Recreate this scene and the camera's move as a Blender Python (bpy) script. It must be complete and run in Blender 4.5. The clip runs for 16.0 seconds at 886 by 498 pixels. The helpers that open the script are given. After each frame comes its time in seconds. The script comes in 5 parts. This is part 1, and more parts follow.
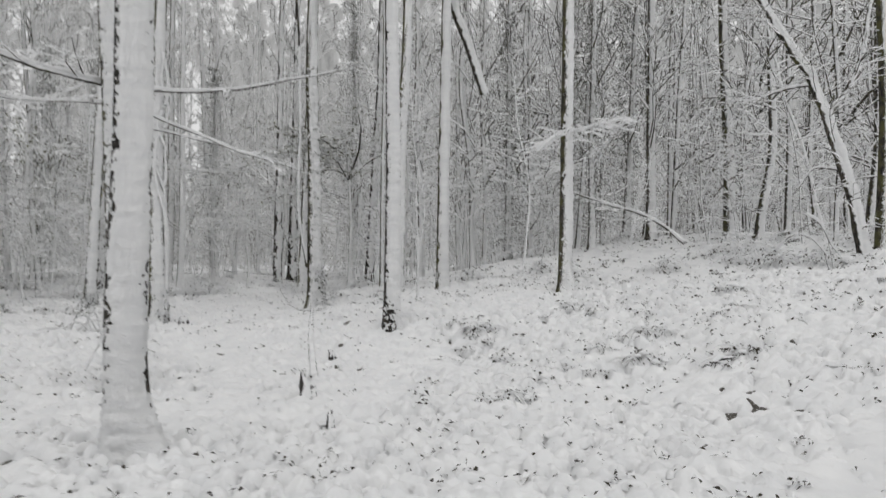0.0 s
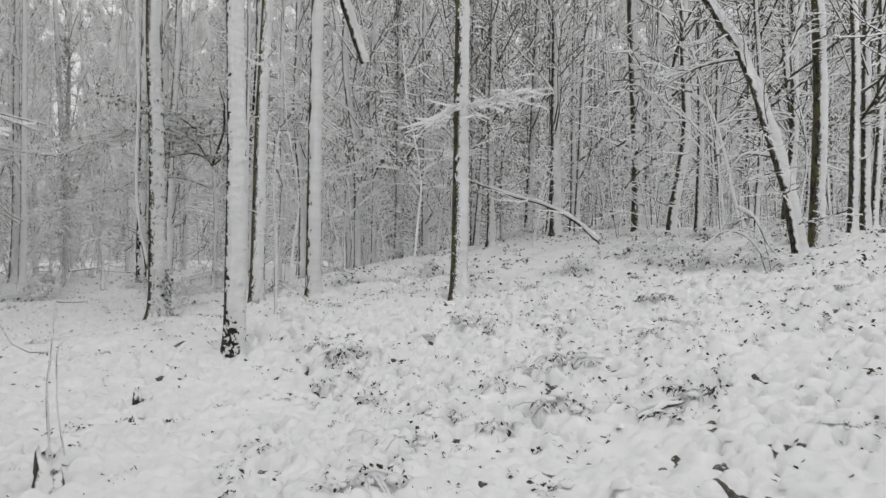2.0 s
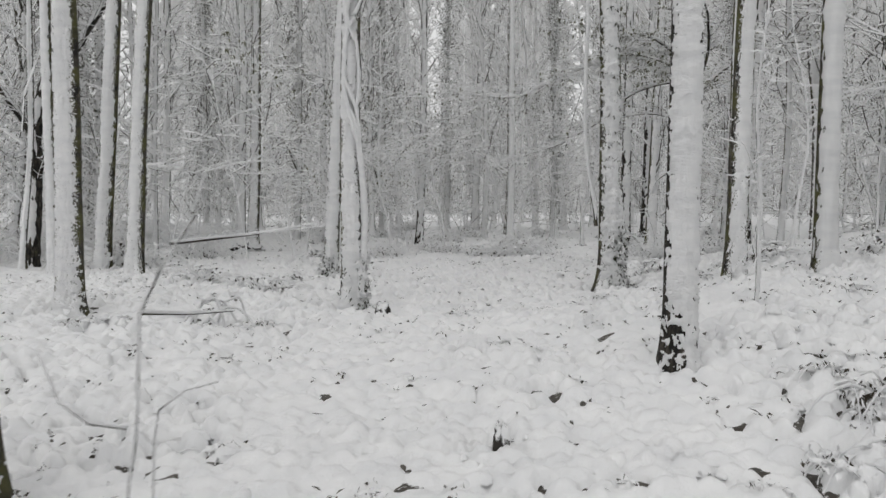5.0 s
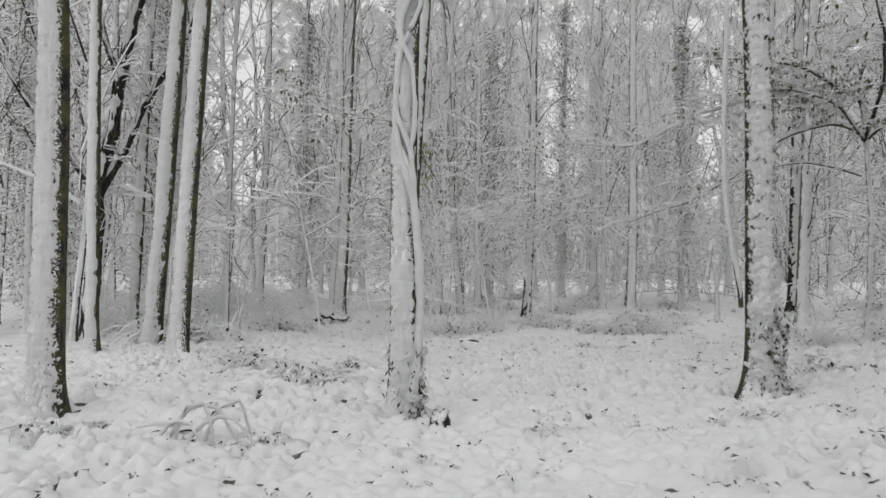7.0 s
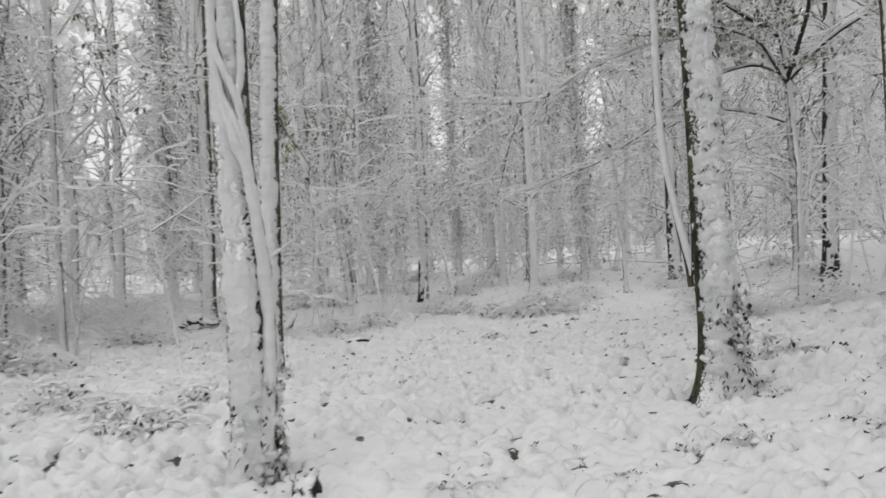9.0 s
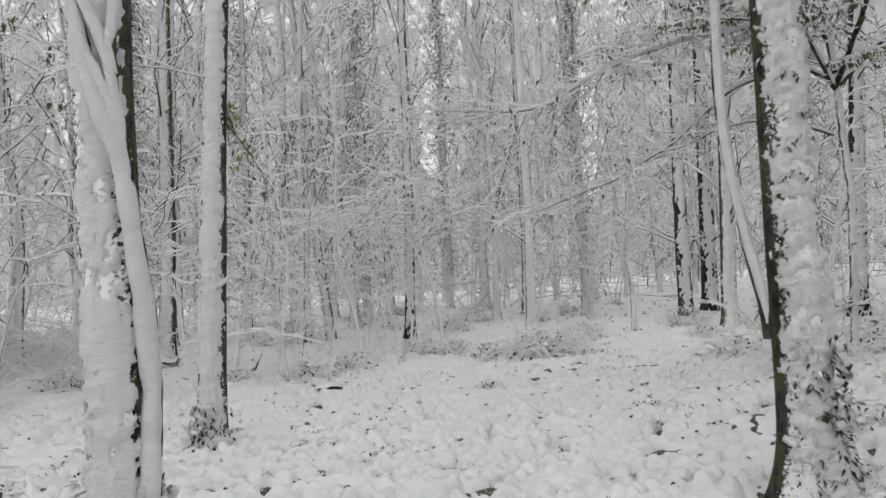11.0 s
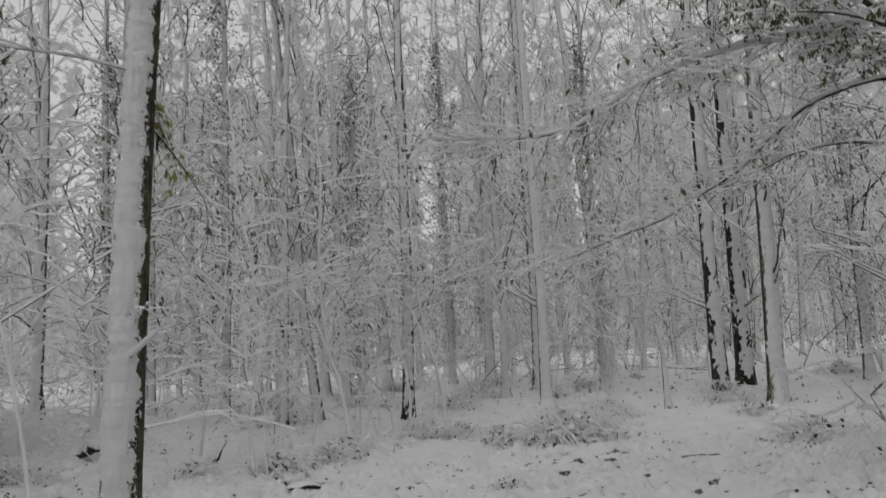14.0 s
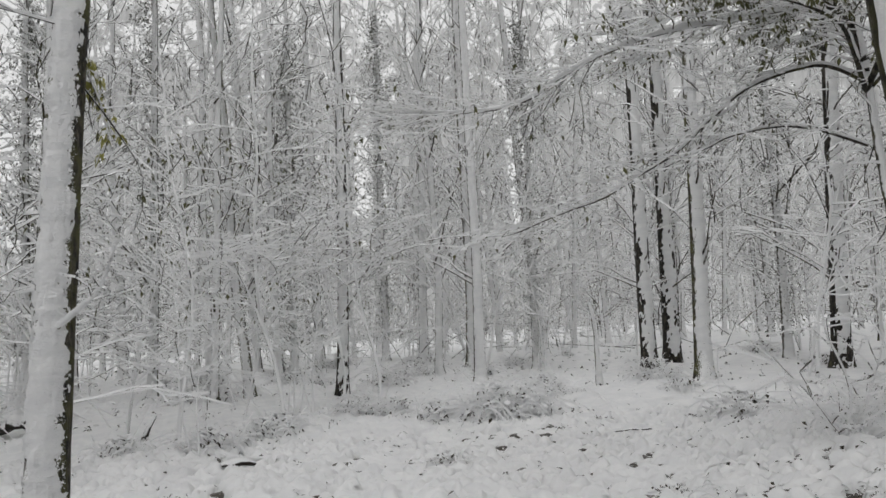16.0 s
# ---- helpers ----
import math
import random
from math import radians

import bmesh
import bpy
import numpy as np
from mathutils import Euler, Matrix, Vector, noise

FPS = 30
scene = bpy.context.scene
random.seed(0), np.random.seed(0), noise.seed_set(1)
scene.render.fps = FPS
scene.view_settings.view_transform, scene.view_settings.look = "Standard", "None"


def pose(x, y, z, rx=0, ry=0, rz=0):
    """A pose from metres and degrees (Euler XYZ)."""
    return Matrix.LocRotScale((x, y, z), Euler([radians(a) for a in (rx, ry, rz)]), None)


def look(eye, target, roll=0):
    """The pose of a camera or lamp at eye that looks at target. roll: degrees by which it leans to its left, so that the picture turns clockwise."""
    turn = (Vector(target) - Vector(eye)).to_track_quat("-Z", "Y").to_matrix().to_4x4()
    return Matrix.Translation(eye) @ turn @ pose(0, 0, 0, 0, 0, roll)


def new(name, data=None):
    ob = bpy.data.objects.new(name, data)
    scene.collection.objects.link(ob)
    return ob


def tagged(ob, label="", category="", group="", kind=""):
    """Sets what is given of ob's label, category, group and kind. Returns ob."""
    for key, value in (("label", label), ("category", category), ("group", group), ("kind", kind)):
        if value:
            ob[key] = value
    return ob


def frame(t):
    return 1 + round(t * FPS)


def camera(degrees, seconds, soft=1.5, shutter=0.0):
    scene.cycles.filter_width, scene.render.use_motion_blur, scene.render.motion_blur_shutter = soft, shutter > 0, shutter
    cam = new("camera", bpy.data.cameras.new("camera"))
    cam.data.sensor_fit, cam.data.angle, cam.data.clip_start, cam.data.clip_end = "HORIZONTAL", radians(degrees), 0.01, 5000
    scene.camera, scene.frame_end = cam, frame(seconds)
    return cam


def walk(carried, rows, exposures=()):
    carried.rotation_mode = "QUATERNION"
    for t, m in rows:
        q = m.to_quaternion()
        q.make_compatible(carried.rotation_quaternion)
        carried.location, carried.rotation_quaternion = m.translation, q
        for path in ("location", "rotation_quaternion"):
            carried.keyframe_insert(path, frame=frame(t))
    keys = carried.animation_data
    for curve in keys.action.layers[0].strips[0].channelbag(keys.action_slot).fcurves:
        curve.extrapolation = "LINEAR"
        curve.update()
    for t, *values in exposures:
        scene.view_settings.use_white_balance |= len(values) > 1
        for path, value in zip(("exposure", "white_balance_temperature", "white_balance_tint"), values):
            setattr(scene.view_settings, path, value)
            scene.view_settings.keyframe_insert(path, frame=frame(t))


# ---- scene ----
cam = camera(58.6, 16.0, 1.5, 0.4)
PATH = [
    (0, (-0.041, -0.351, 1.381), (1.262, 1.166, 1.42), 0.25),
    (0.5, (0.593, 0.16, 1.375), (1.944, 1.634, 1.343), 1.8),
    (1, (1.202, 0.621, 1.437), (2.645, 2.004, 1.484), 0.78),
    (1.5, (1.765, 0.966, 1.517), (3.143, 2.415, 1.545), 0.77),
    (2, (2.225, 1.431, 1.519), (3.706, 2.775, 1.544), 0.13),
    (2.5, (2.572, 1.897, 1.504), (3.841, 3.442, 1.456), -1.41),
    (3, (3.078, 2.361, 1.518), (4.037, 4.114, 1.427), -0.23),
    (3.5, (3.538, 2.849, 1.484), (4.294, 4.699, 1.4), -0.21),
    (4, (4.064, 3.46, 1.431), (4.586, 5.389, 1.361), -0.61),
    (4.2, (4.25, 3.672, 1.484), (4.705, 5.618, 1.409), -0.39),
    (6.3, (5.366, 6.114, 1.565), (5.765, 8.069, 1.43), 0.33),
    (6.5, (5.454, 6.377, 1.58), (5.82, 8.338, 1.439), -0.36),
    (6.8, (5.726, 6.82, 1.597), (5.902, 8.811, 1.67), 0.37),
    (7, (5.791, 7.155, 1.633), (5.899, 9.151, 1.695), 0.77),
    (7.5, (5.927, 7.822, 1.642), (6.051, 9.812, 1.803), -0.52),
    (8, (6.067, 8.356, 1.652), (6.204, 10.349, 1.744), -1.63),
    (8.5, (6.211, 8.853, 1.708), (6.388, 10.845, 1.726), -0.33),
    (9, (6.2, 9.38, 1.738), (6.57, 11.345, 1.743), -3.37),
    (9.2, (6.253, 9.595, 1.721), (6.667, 11.55, 1.801), -2.68),
    (11.3, (6.621, 11.6, 1.773), (7.011, 13.56, 1.853), -2.77),
    (11.5, (6.605, 11.844, 1.75), (7.019, 13.794, 1.916), -1.97),
    (12, (6.654, 12.356, 1.73), (7.123, 14.291, 1.921), -3.59),
    (12.5, (6.751, 12.824, 1.713), (7.208, 14.76, 1.915), -2.08),
    (13, (6.77, 13.152, 1.717), (7.278, 15.076, 1.914), -3.4),
    (13.5, (6.923, 13.312, 1.7), (7.313, 15.237, 2.077), -2.13),
    (14, (6.998, 13.461, 1.69), (7.399, 15.402, 1.957), -3.26),
    (14.5, (6.953, 13.571, 1.708), (7.414, 15.505, 1.922), -3.78),
    (15, (6.922, 13.602, 1.707), (7.444, 15.522, 1.912), -2.9),
    (15.5, (6.918, 13.6, 1.694), (7.466, 15.513, 1.897), -2.71),
    (16, (6.918, 13.581, 1.67), (7.484, 15.489, 1.873), -2.82),
]
walk(cam, [(t, look(eye, target, roll)) for t, eye, target, roll in PATH], [(0, -0.4), (4, -0.36), (7.5, -0.31), (9, -0.19), (11.5, -0.2), (13, -0.18), (13.5, -0.14), (14, -0.75), (14.5, -0.43), (15, -0.26), (16, -0.29)])
# overcast winter sky, with a wide soft sun behind the cloud
world = bpy.data.worlds.new("overcast_sky")
scene.world = world
world.use_nodes = True
wt = world.node_tree
sky = wt.nodes.new("ShaderNodeTexSky")
sky.sky_type, sky.sun_disc = "NISHITA", False
sky.sun_elevation, sky.sun_rotation = radians(64), radians(205)
sky.air_density, sky.dust_density = 1.0, 3.0
grey = wt.nodes.new("ShaderNodeHueSaturation")
grey.inputs["Saturation"].default_value = 0.0
wt.links.new(sky.outputs[0], grey.inputs["Color"])
cloud = wt.nodes.new("ShaderNodeMix")  # an even layer of cloud over the sky
cloud.data_type = "RGBA"
cloud.inputs[0].default_value = 0.7
cloud.inputs[7].default_value = (6.2, 6.2, 6.2, 1)
wt.links.new(grey.outputs[0], cloud.inputs[6])
wt.links.new(cloud.outputs[2], wt.nodes["Background"].inputs["Color"])
wt.nodes["Background"].inputs["Strength"].default_value = 0.17
sun = new("sun", bpy.data.lights.new("sun", "SUN"))
sun.data.energy, sun.data.angle, sun.data.color = 0.2, radians(90), (1.0, 0.96, 0.90)
sun.matrix_world = look((6 + 20 * math.sin(radians(205)), 10 + 20 * math.cos(radians(205)), 41), (6, 10, 0))

WIND = Vector((-0.24, -0.97, 0.0)).normalized()


# ---- arithmetic ----
def smooth(a, b, x):
    t = np.clip((x - a) / (b - a), 0, 1)
    return t * t * (3 - 2 * t)


def vnoise(p, seed=0):
    """Smooth value noise in -1..1 for an (n, 3) array."""
    p = np.asarray(p, float)
    i = np.floor(p).astype(np.int64)
    f = p - i
    f = f * f * (3 - 2 * f)
    out = np.zeros(len(p))
    for dx in (0, 1):
        for dy in (0, 1):
            for dz in (0, 1):
                n = (i[:, 0] + dx) * 73856093 ^ (i[:, 1] + dy) * 19349663 ^ (i[:, 2] + dz) * 83492791 ^ (seed * 2654435761)
                n = (n ^ (n >> 13)) * 1274126177
                n = (n ^ (n >> 16)) & 0xFFFF
                w = (f[:, 0] if dx else 1 - f[:, 0]) * (f[:, 1] if dy else 1 - f[:, 1]) * (f[:, 2] if dz else 1 - f[:, 2])
                out += w * (n / 32767.5 - 1)
    return out


def fbm(p, octaves=3, seed=0):
    p = np.asarray(p, float)
    return sum(vnoise(p * 2 ** k, seed + k) * 0.5 ** k for k in range(octaves))


def terrain(x, y):
    """The lie of the land, with no small lumps."""
    x, y = np.asarray(x, float), np.asarray(y, float)
    u = x - 0.25 * (y - 5)
    fade = 1 - 0.85 * smooth(14, 24, y)
    rise = 0.22 * np.logaddexp(0, (u - 6.9) * 2.5) / 2.5
    rise = 2.7 * np.tanh(rise / 2.7)
    hump = 0.42 * np.exp(-((x - 9.3) ** 2 + (y - 11.6) ** 2) / 7)
    return rise * fade + hump + 0.35 * smooth(8, 18, y) + 0.4 * smooth(24, 45, y) - 0.08


def lumps(x, y):
    """Snow pillows over leaves and low stems."""
    x, y = np.asarray(x, float), np.asarray(y, float)
    p = np.stack([x, y, np.zeros_like(x)], -1).reshape(-1, 3)
    w = np.stack([fbm(p * 1.7, 2, 5), fbm(p * 1.7, 2, 9), np.zeros(len(p))], -1) * 0.25
    rough = smooth(-0.5, 0.35, fbm(p * 0.55, 2, 3) + 0.25 * smooth(6.0, 9.0, p[:, 0] - 0.25 * (p[:, 1] - 5)))
    big = np.abs(vnoise((p + w) * 2.6, 21)) ** 0.7
    small = np.abs(vnoise((p + w) * 6.0, 31)) ** 0.6
    tiny = np.abs(vnoise((p + w * 1.3) * 11.5, 51)) ** 0.6
    h = 0.05 * fbm(p * 0.8, 2, 11) + 0.045 * (big - 0.5) + (0.4 + 0.6 * rough) * (0.095 * (small - 0.5) + 0.075 * (tiny - 0.5))
    return h.reshape(x.shape)


def open_sky(x, y):
    """Ways in which the wood is thin and the sky comes down low."""
    a = np.degrees(np.arctan2(x - 6.3, y - 10.0))
    return (abs(a + 13.0) < 2.2) | (abs(a - 11.2) < 1.3) | (abs(a - 22.2) < 0.8)


# ---- materials ----
def material(name):
    m = bpy.data.materials.new(name)
    m.use_nodes = True
    return m, m.node_tree.nodes, m.node_tree.links, m.node_tree.nodes["Principled BSDF"]


def node(nodes, kind, **values):
    n = nodes.new(kind)
    for k, v in values.items():
        n.inputs[k.replace("_", " ")].default_value = v
    return n


def ramp(nodes, stops):
    r = nodes.new("ShaderNodeValToRGB")
    while len(r.color_ramp.elements) < len(stops):
        r.color_ramp.elements.new(0.5)
    for e, (pos, col) in zip(r.color_ramp.elements, stops):
        e.position, e.color = pos, (*col, 1)
    return r


def snow_nodes(nodes, links, shader, coords, fine, relief=0.45, depth=0.015):
    """Snow's colour, gloss and crumbly relief on a shader."""
    n1 = node(nodes, "ShaderNodeTexNoise", Scale=fine, Detail=6.0, Roughness=0.65)
    n2 = node(nodes, "ShaderNodeTexNoise", Scale=3.0, Detail=3.0)
    links.new(coords, n1.inputs["Vector"])
    links.new(coords, n2.inputs["Vector"])
    c = ramp(nodes, [(0.3, (0.80, 0.805, 0.815)), (0.7, (0.90, 0.90, 0.90))])
    links.new(n2.outputs["Fac"], c.inputs["Fac"])
    links.new(c.outputs["Color"], shader.inputs["Base Color"])
    shader.inputs["Roughness"].default_value = 0.75
    shader.inputs["Specular IOR Level"].default_value = 0.25
    b = node(nodes, "ShaderNodeBump", Strength=relief, Distance=depth)
    links.new(n1.outputs["Fac"], b.inputs["Height"])
    links.new(b.outputs["Normal"], shader.inputs["Normal"])


def bark_nodes(nodes, links, shader, coords, dark=1.0, moss=0.5):
    mp = node(nodes, "ShaderNodeMapping", Scale=(1.0, 1.0, 0.3))
    links.new(coords, mp.inputs["Vector"])
    n1 = node(nodes, "ShaderNodeTexNoise", Scale=20.0, Detail=8.0, Roughness=0.75)
    n2 = node(nodes, "ShaderNodeTexNoise", Scale=4.5, Detail=6.0, Roughness=0.65)
    links.new(mp.outputs[0], n1.inputs["Vector"])
    links.new(coords, n2.inputs["Vector"])
    c = ramp(nodes, [(0.44, (0.007 * dark, 0.006 * dark, 0.005 * dark)), (0.54, (0.045 * dark, 0.038 * dark, 0.029 * dark)),
                     (0.66, (0.15 * dark, 0.13 * dark, 0.105 * dark))])
    links.new(n1.outputs["Fac"], c.inputs["Fac"])
    mo = ramp(nodes, [(moss, (0, 0, 0)), (moss + 0.18, (1, 1, 1))])
    links.new(n2.outputs["Fac"], mo.inputs["Fac"])
    mix = nodes.new("ShaderNodeMix")
    mix.data_type = "RGBA"
    links.new(mo.outputs["Color"], mix.inputs[0])
    links.new(c.outputs["Color"], mix.inputs[6])
    mix.inputs[7].default_value = (0.092, 0.09, 0.03, 1)
    links.new(mix.outputs[2], shader.inputs["Base Color"])
    shader.inputs["Roughness"].default_value = 0.9
    b = node(nodes, "ShaderNodeBump", Strength=1.0, Distance=0.05)
    links.new(n1.outputs["Fac"], b.inputs["Height"])
    links.new(b.outputs["Normal"], shader.inputs["Normal"])


def make_snow(name, fine, grain=(1.0, 1.0, 1.0), relief=0.45, depth=0.015):
    m, nodes, links, bsdf = material(name)
    geo = nodes.new("ShaderNodeNewGeometry")
    mp = node(nodes, "ShaderNodeMapping", Scale=grain)
    links.new(geo.outputs["Position"], mp.inputs["Vector"])
    snow_nodes(nodes, links, bsdf, mp.outputs[0], fine, relief, depth)
    return m


def make_bark(name, dark=1.0, moss=0.5):
    m, nodes, links, bsdf = material(name)
    geo = nodes.new("ShaderNodeNewGeometry")
    bark_nodes(nodes, links, bsdf, geo.outputs["Position"], dark, moss)
    return m


def make_snowy(name, cover, colour=None, way=(0.0, -0.62, 0.78), patch=7.0, gain=1.6, moss=0.5):
    """Bark or leaf with snow lying on what faces the sky or the wind; cover -1..1."""
    m, nodes, links, bark = material(name)
    geo = nodes.new("ShaderNodeNewGeometry")
    if colour:
        info = node(nodes, "ShaderNodeTexNoise", Scale=9.0, Detail=3.0)
        links.new(geo.outputs["Position"], info.inputs["Vector"])
        c = ramp(nodes, [(0.3, tuple(v * 0.5 for v in colour)), (0.7, tuple(v * 1.4 for v in colour))])
        links.new(info.outputs["Fac"], c.inputs["Fac"])
        links.new(c.outputs["Color"], bark.inputs["Base Color"])
        bark.inputs["Roughness"].default_value = 0.6
    else:
        bark_nodes(nodes, links, bark, geo.outputs["Position"], 1.2, moss)
    white = nodes.new("ShaderNodeBsdfPrincipled")
    snow_nodes(nodes, links, white, geo.outputs["Position"], 40.0)
    dot = nodes.new("ShaderNodeVectorMath")
    dot.operation = "DOT_PRODUCT"
    dot.inputs[1].default_value = Vector(way).normalized()
    links.new(geo.outputs["Normal"], dot.inputs[0])
    n = node(nodes, "ShaderNodeTexNoise", Scale=patch, Detail=5.0, Roughness=0.7)
    links.new(geo.outputs["Position"], n.inputs["Vector"])
    add = nodes.new("ShaderNodeMath")
    add.operation = "MULTIPLY_ADD"
    links.new(n.outputs["Fac"], add.inputs[0])
    add.inputs[1].default_value = gain
    links.new(dot.outputs["Value"], add.inputs[2])
    mr = nodes.new("ShaderNodeMapRange")
    mr.inputs["From Min"].default_value = gain / 2 - cover - 0.08
    mr.inputs["From Max"].default_value = gain / 2 - cover + 0.08
    links.new(add.outputs[0], mr.inputs["Value"])
    mix = nodes.new("ShaderNodeMixShader")
    links.new(mr.outputs[0], mix.inputs[0])
    links.new(bark.outputs[0], mix.inputs[1])
    links.new(white.outputs[0], mix.inputs[2])
    links.new(mix.outputs[0], nodes["Material Output"].inputs["Surface"])
    return m


SNOW = make_snow("snow", 45.0, relief=0.6, depth=0.02)
CRUST = make_snow("wind_blown_snow", 24.0, (1.0, 1.0, 3.6), 1.0, 0.025)
HEAPED = make_snowy("heaped_snow", 0.75)
BARK = make_bark("bark")
WET_BARK = make_bark("wet_black_bark", 0.85, 0.6)
TWIG = make_snowy("snowy_twig", -0.08)
SPRAY = make_snowy("snow_laden_spray", 0.24)
FAR = make_snowy("frosted_bark", -0.16)
FROST = [make_snowy("frosted_sapling", q) for q in (-0.08, 0.14, 0.38)]
PALE = make_snowy("frosted_trunk", -0.38, None, (-0.2, -0.95, 0.2), 14.0, 2.0)
TRUNK = make_snowy("speckled_bark", -0.66, None, (-0.2, -0.9, 0.3), 42.0, 2.4, 0.43)
GREEN_LEAF = make_snowy("yellow_green_leaf", -0.9, (0.27, 0.26, 0.06))
LEAF = make_snowy("withered_leaf", -0.55, (0.09, 0.09, 0.03))
IVY_LEAF = make_snowy("ivy_leaf", 0.12, (0.06, 0.062, 0.036))
DARK_IVY = make_snowy("dark_ivy_leaf", -0.95, (0.03, 0.034, 0.016))
BRAMBLE = make_snowy("dark_bramble_leaf", -0.42, (0.045, 0.036, 0.022))


# ---- mesh helpers ----
def mesh_of(name, verts, faces, mats, slots=None, smooth_shade=True):
    me = bpy.data.meshes.new(name)
    verts = np.asarray(verts, np.float32)
    faces = np.asarray(faces, np.int32)
    k = faces.shape[1]
    me.vertices.add(len(verts))
    me.vertices.foreach_set("co", verts.ravel())
    me.loops.add(faces.size)
    me.loops.foreach_set("vertex_index", faces.ravel())
    me.polygons.add(len(faces))
    me.polygons.foreach_set("loop_start", np.arange(len(faces), dtype=np.int32) * k)
    me.polygons.foreach_set("use_smooth", np.full(len(faces), smooth_shade))
    for m in mats:
        me.materials.append(m)
    if slots is not None:
        me.polygons.foreach_set("material_index", np.asarray(slots, np.int32))
    me.update(calc_edges=True)
    return me


def part(name, me, parent, label=""):
    ob = new(name, me)
    ob.parent = parent
    return tagged(ob, label)


def ring_faces(n, rings):
    """Quads of a tube with n corners a ring."""
    i, j = np.meshgrid(np.arange(rings - 1), np.arange(n), indexing="ij")
    a = i * n + j
    b = i * n + (j + 1) % n
    return np.stack([a, b, b + n, a + n], -1).reshape(-1, 4)


def tube(points, radii, n=8, jitter=0.0, seed=0):
    """Vertices and quads of a round bar through the points."""
    pts = np.asarray(points, float)
    radii = np.asarray(radii, float) * np.ones(len(pts))
    t = np.gradient(pts, axis=0)
    t /= np.linalg.norm(t, axis=1)[:, None] + 1e-9
    ref = np.where(np.abs(t[:, 2:3]) > 0.9, np.array([[1.0, 0, 0]]), np.array([[0, 0, 1.0]]))
    a = np.cross(t, ref)
    a /= np.linalg.norm(a, axis=1)[:, None]
    b = np.cross(a, t)
    th = np.arange(n) * 2 * np.pi / n
    ring = a[:, None] * np.cos(th)[None, :, None] + b[:, None] * np.sin(th)[None, :, None]
    v = pts[:, None] + ring * radii[:, None, None]
    v = v.reshape(-1, 3)
    if jitter:
        v = v + np.stack([vnoise(v * 9, seed + k) for k in (1, 2, 3)], -1) * jitter
    return v, ring_faces(n, len(pts))


def spline(points, step):
    """A smooth line through the points."""
    p = np.asarray(points, float)
    p = np.vstack([2 * p[0] - p[1], p, 2 * p[-1] - p[-2]])
    out = []
    for i in range(1, len(p) - 2):
        k = max(1, int(np.linalg.norm(p[i + 1] - p[i]) / step))
        for s in np.arange(k) / k:
            a, b, c, d = p[i - 1:i + 3]
            out.append(0.5 * (2 * b + (c - a) * s + (2 * a - 5 * b + 4 * c - d) * s * s + (3 * b - a - 3 * c + d) * s ** 3))
    return np.array(out + [p[-2]])


def bars(segs, load=0.6, n=3):
    """Tapered bars, edge up, with the snow's depth on the upper edge. segs: rows of x y z x y z r r."""
    s = np.asarray(segs, float)
    p, q, r0, r1 = s[:, :3], s[:, 3:6], s[:, 6], s[:, 7]
    t = q - p
    t /= np.linalg.norm(t, axis=1)[:, None] + 1e-9
    up = np.array([0, -0.25, 1.0]) - t * (t @ np.array([0, -0.25, 1.0]))[:, None]
    flat = np.linalg.norm(up, axis=1)
    up = np.where(flat[:, None] < 0.2, np.cross(t, [1.0, 0, 0]), up)
    up /= np.linalg.norm(up, axis=1)[:, None] + 1e-9
    side = np.cross(t, up)
    lift = 1 + load * np.clip(flat, 0.2, 1) + 0.004 / np.maximum(r0, 0.002) * np.clip(flat, 0, 1)
    ang = np.arange(n) * 2 * np.pi / n
    rows = []
    for c, r in ((p, r0), (q, r1)):
        r = r[:, None]
        for a in ang:
            k = np.cos(a)
            rows.append(c + up * r * (k * lift[:, None] if k > 0.5 else k) + side * r * np.sin(a))
    v = np.stack(rows, 1).reshape(-1, 3)
    base = np.arange(len(s))[:, None] * 2 * n
    f = np.concatenate([base + np.array([[k, (k + 1) % n, n + (k + 1) % n, n + k]]) for k in range(n)])
    return v, f


def branch_mesh(name, segs, mats, load=0.6):
    """Thick limbs with five sides and thin twigs with three, as one mesh."""
    s = np.asarray(segs, float)
    thick = s[:, 6] > 0.016
    vs, fs, k = [], [], 0
    for rows, n in ((s[thick], 5), (s[~thick], 3)):
        if len(rows):
            v, f = bars(rows, load, n)
            vs.append(v)
            fs.append(f + k)
            k += len(v)
    return mesh_of(name, np.vstack(vs), np.vstack(fs), mats, smooth_shade=False)


def unit(v):
    return v / (np.linalg.norm(v) + 1e-9)


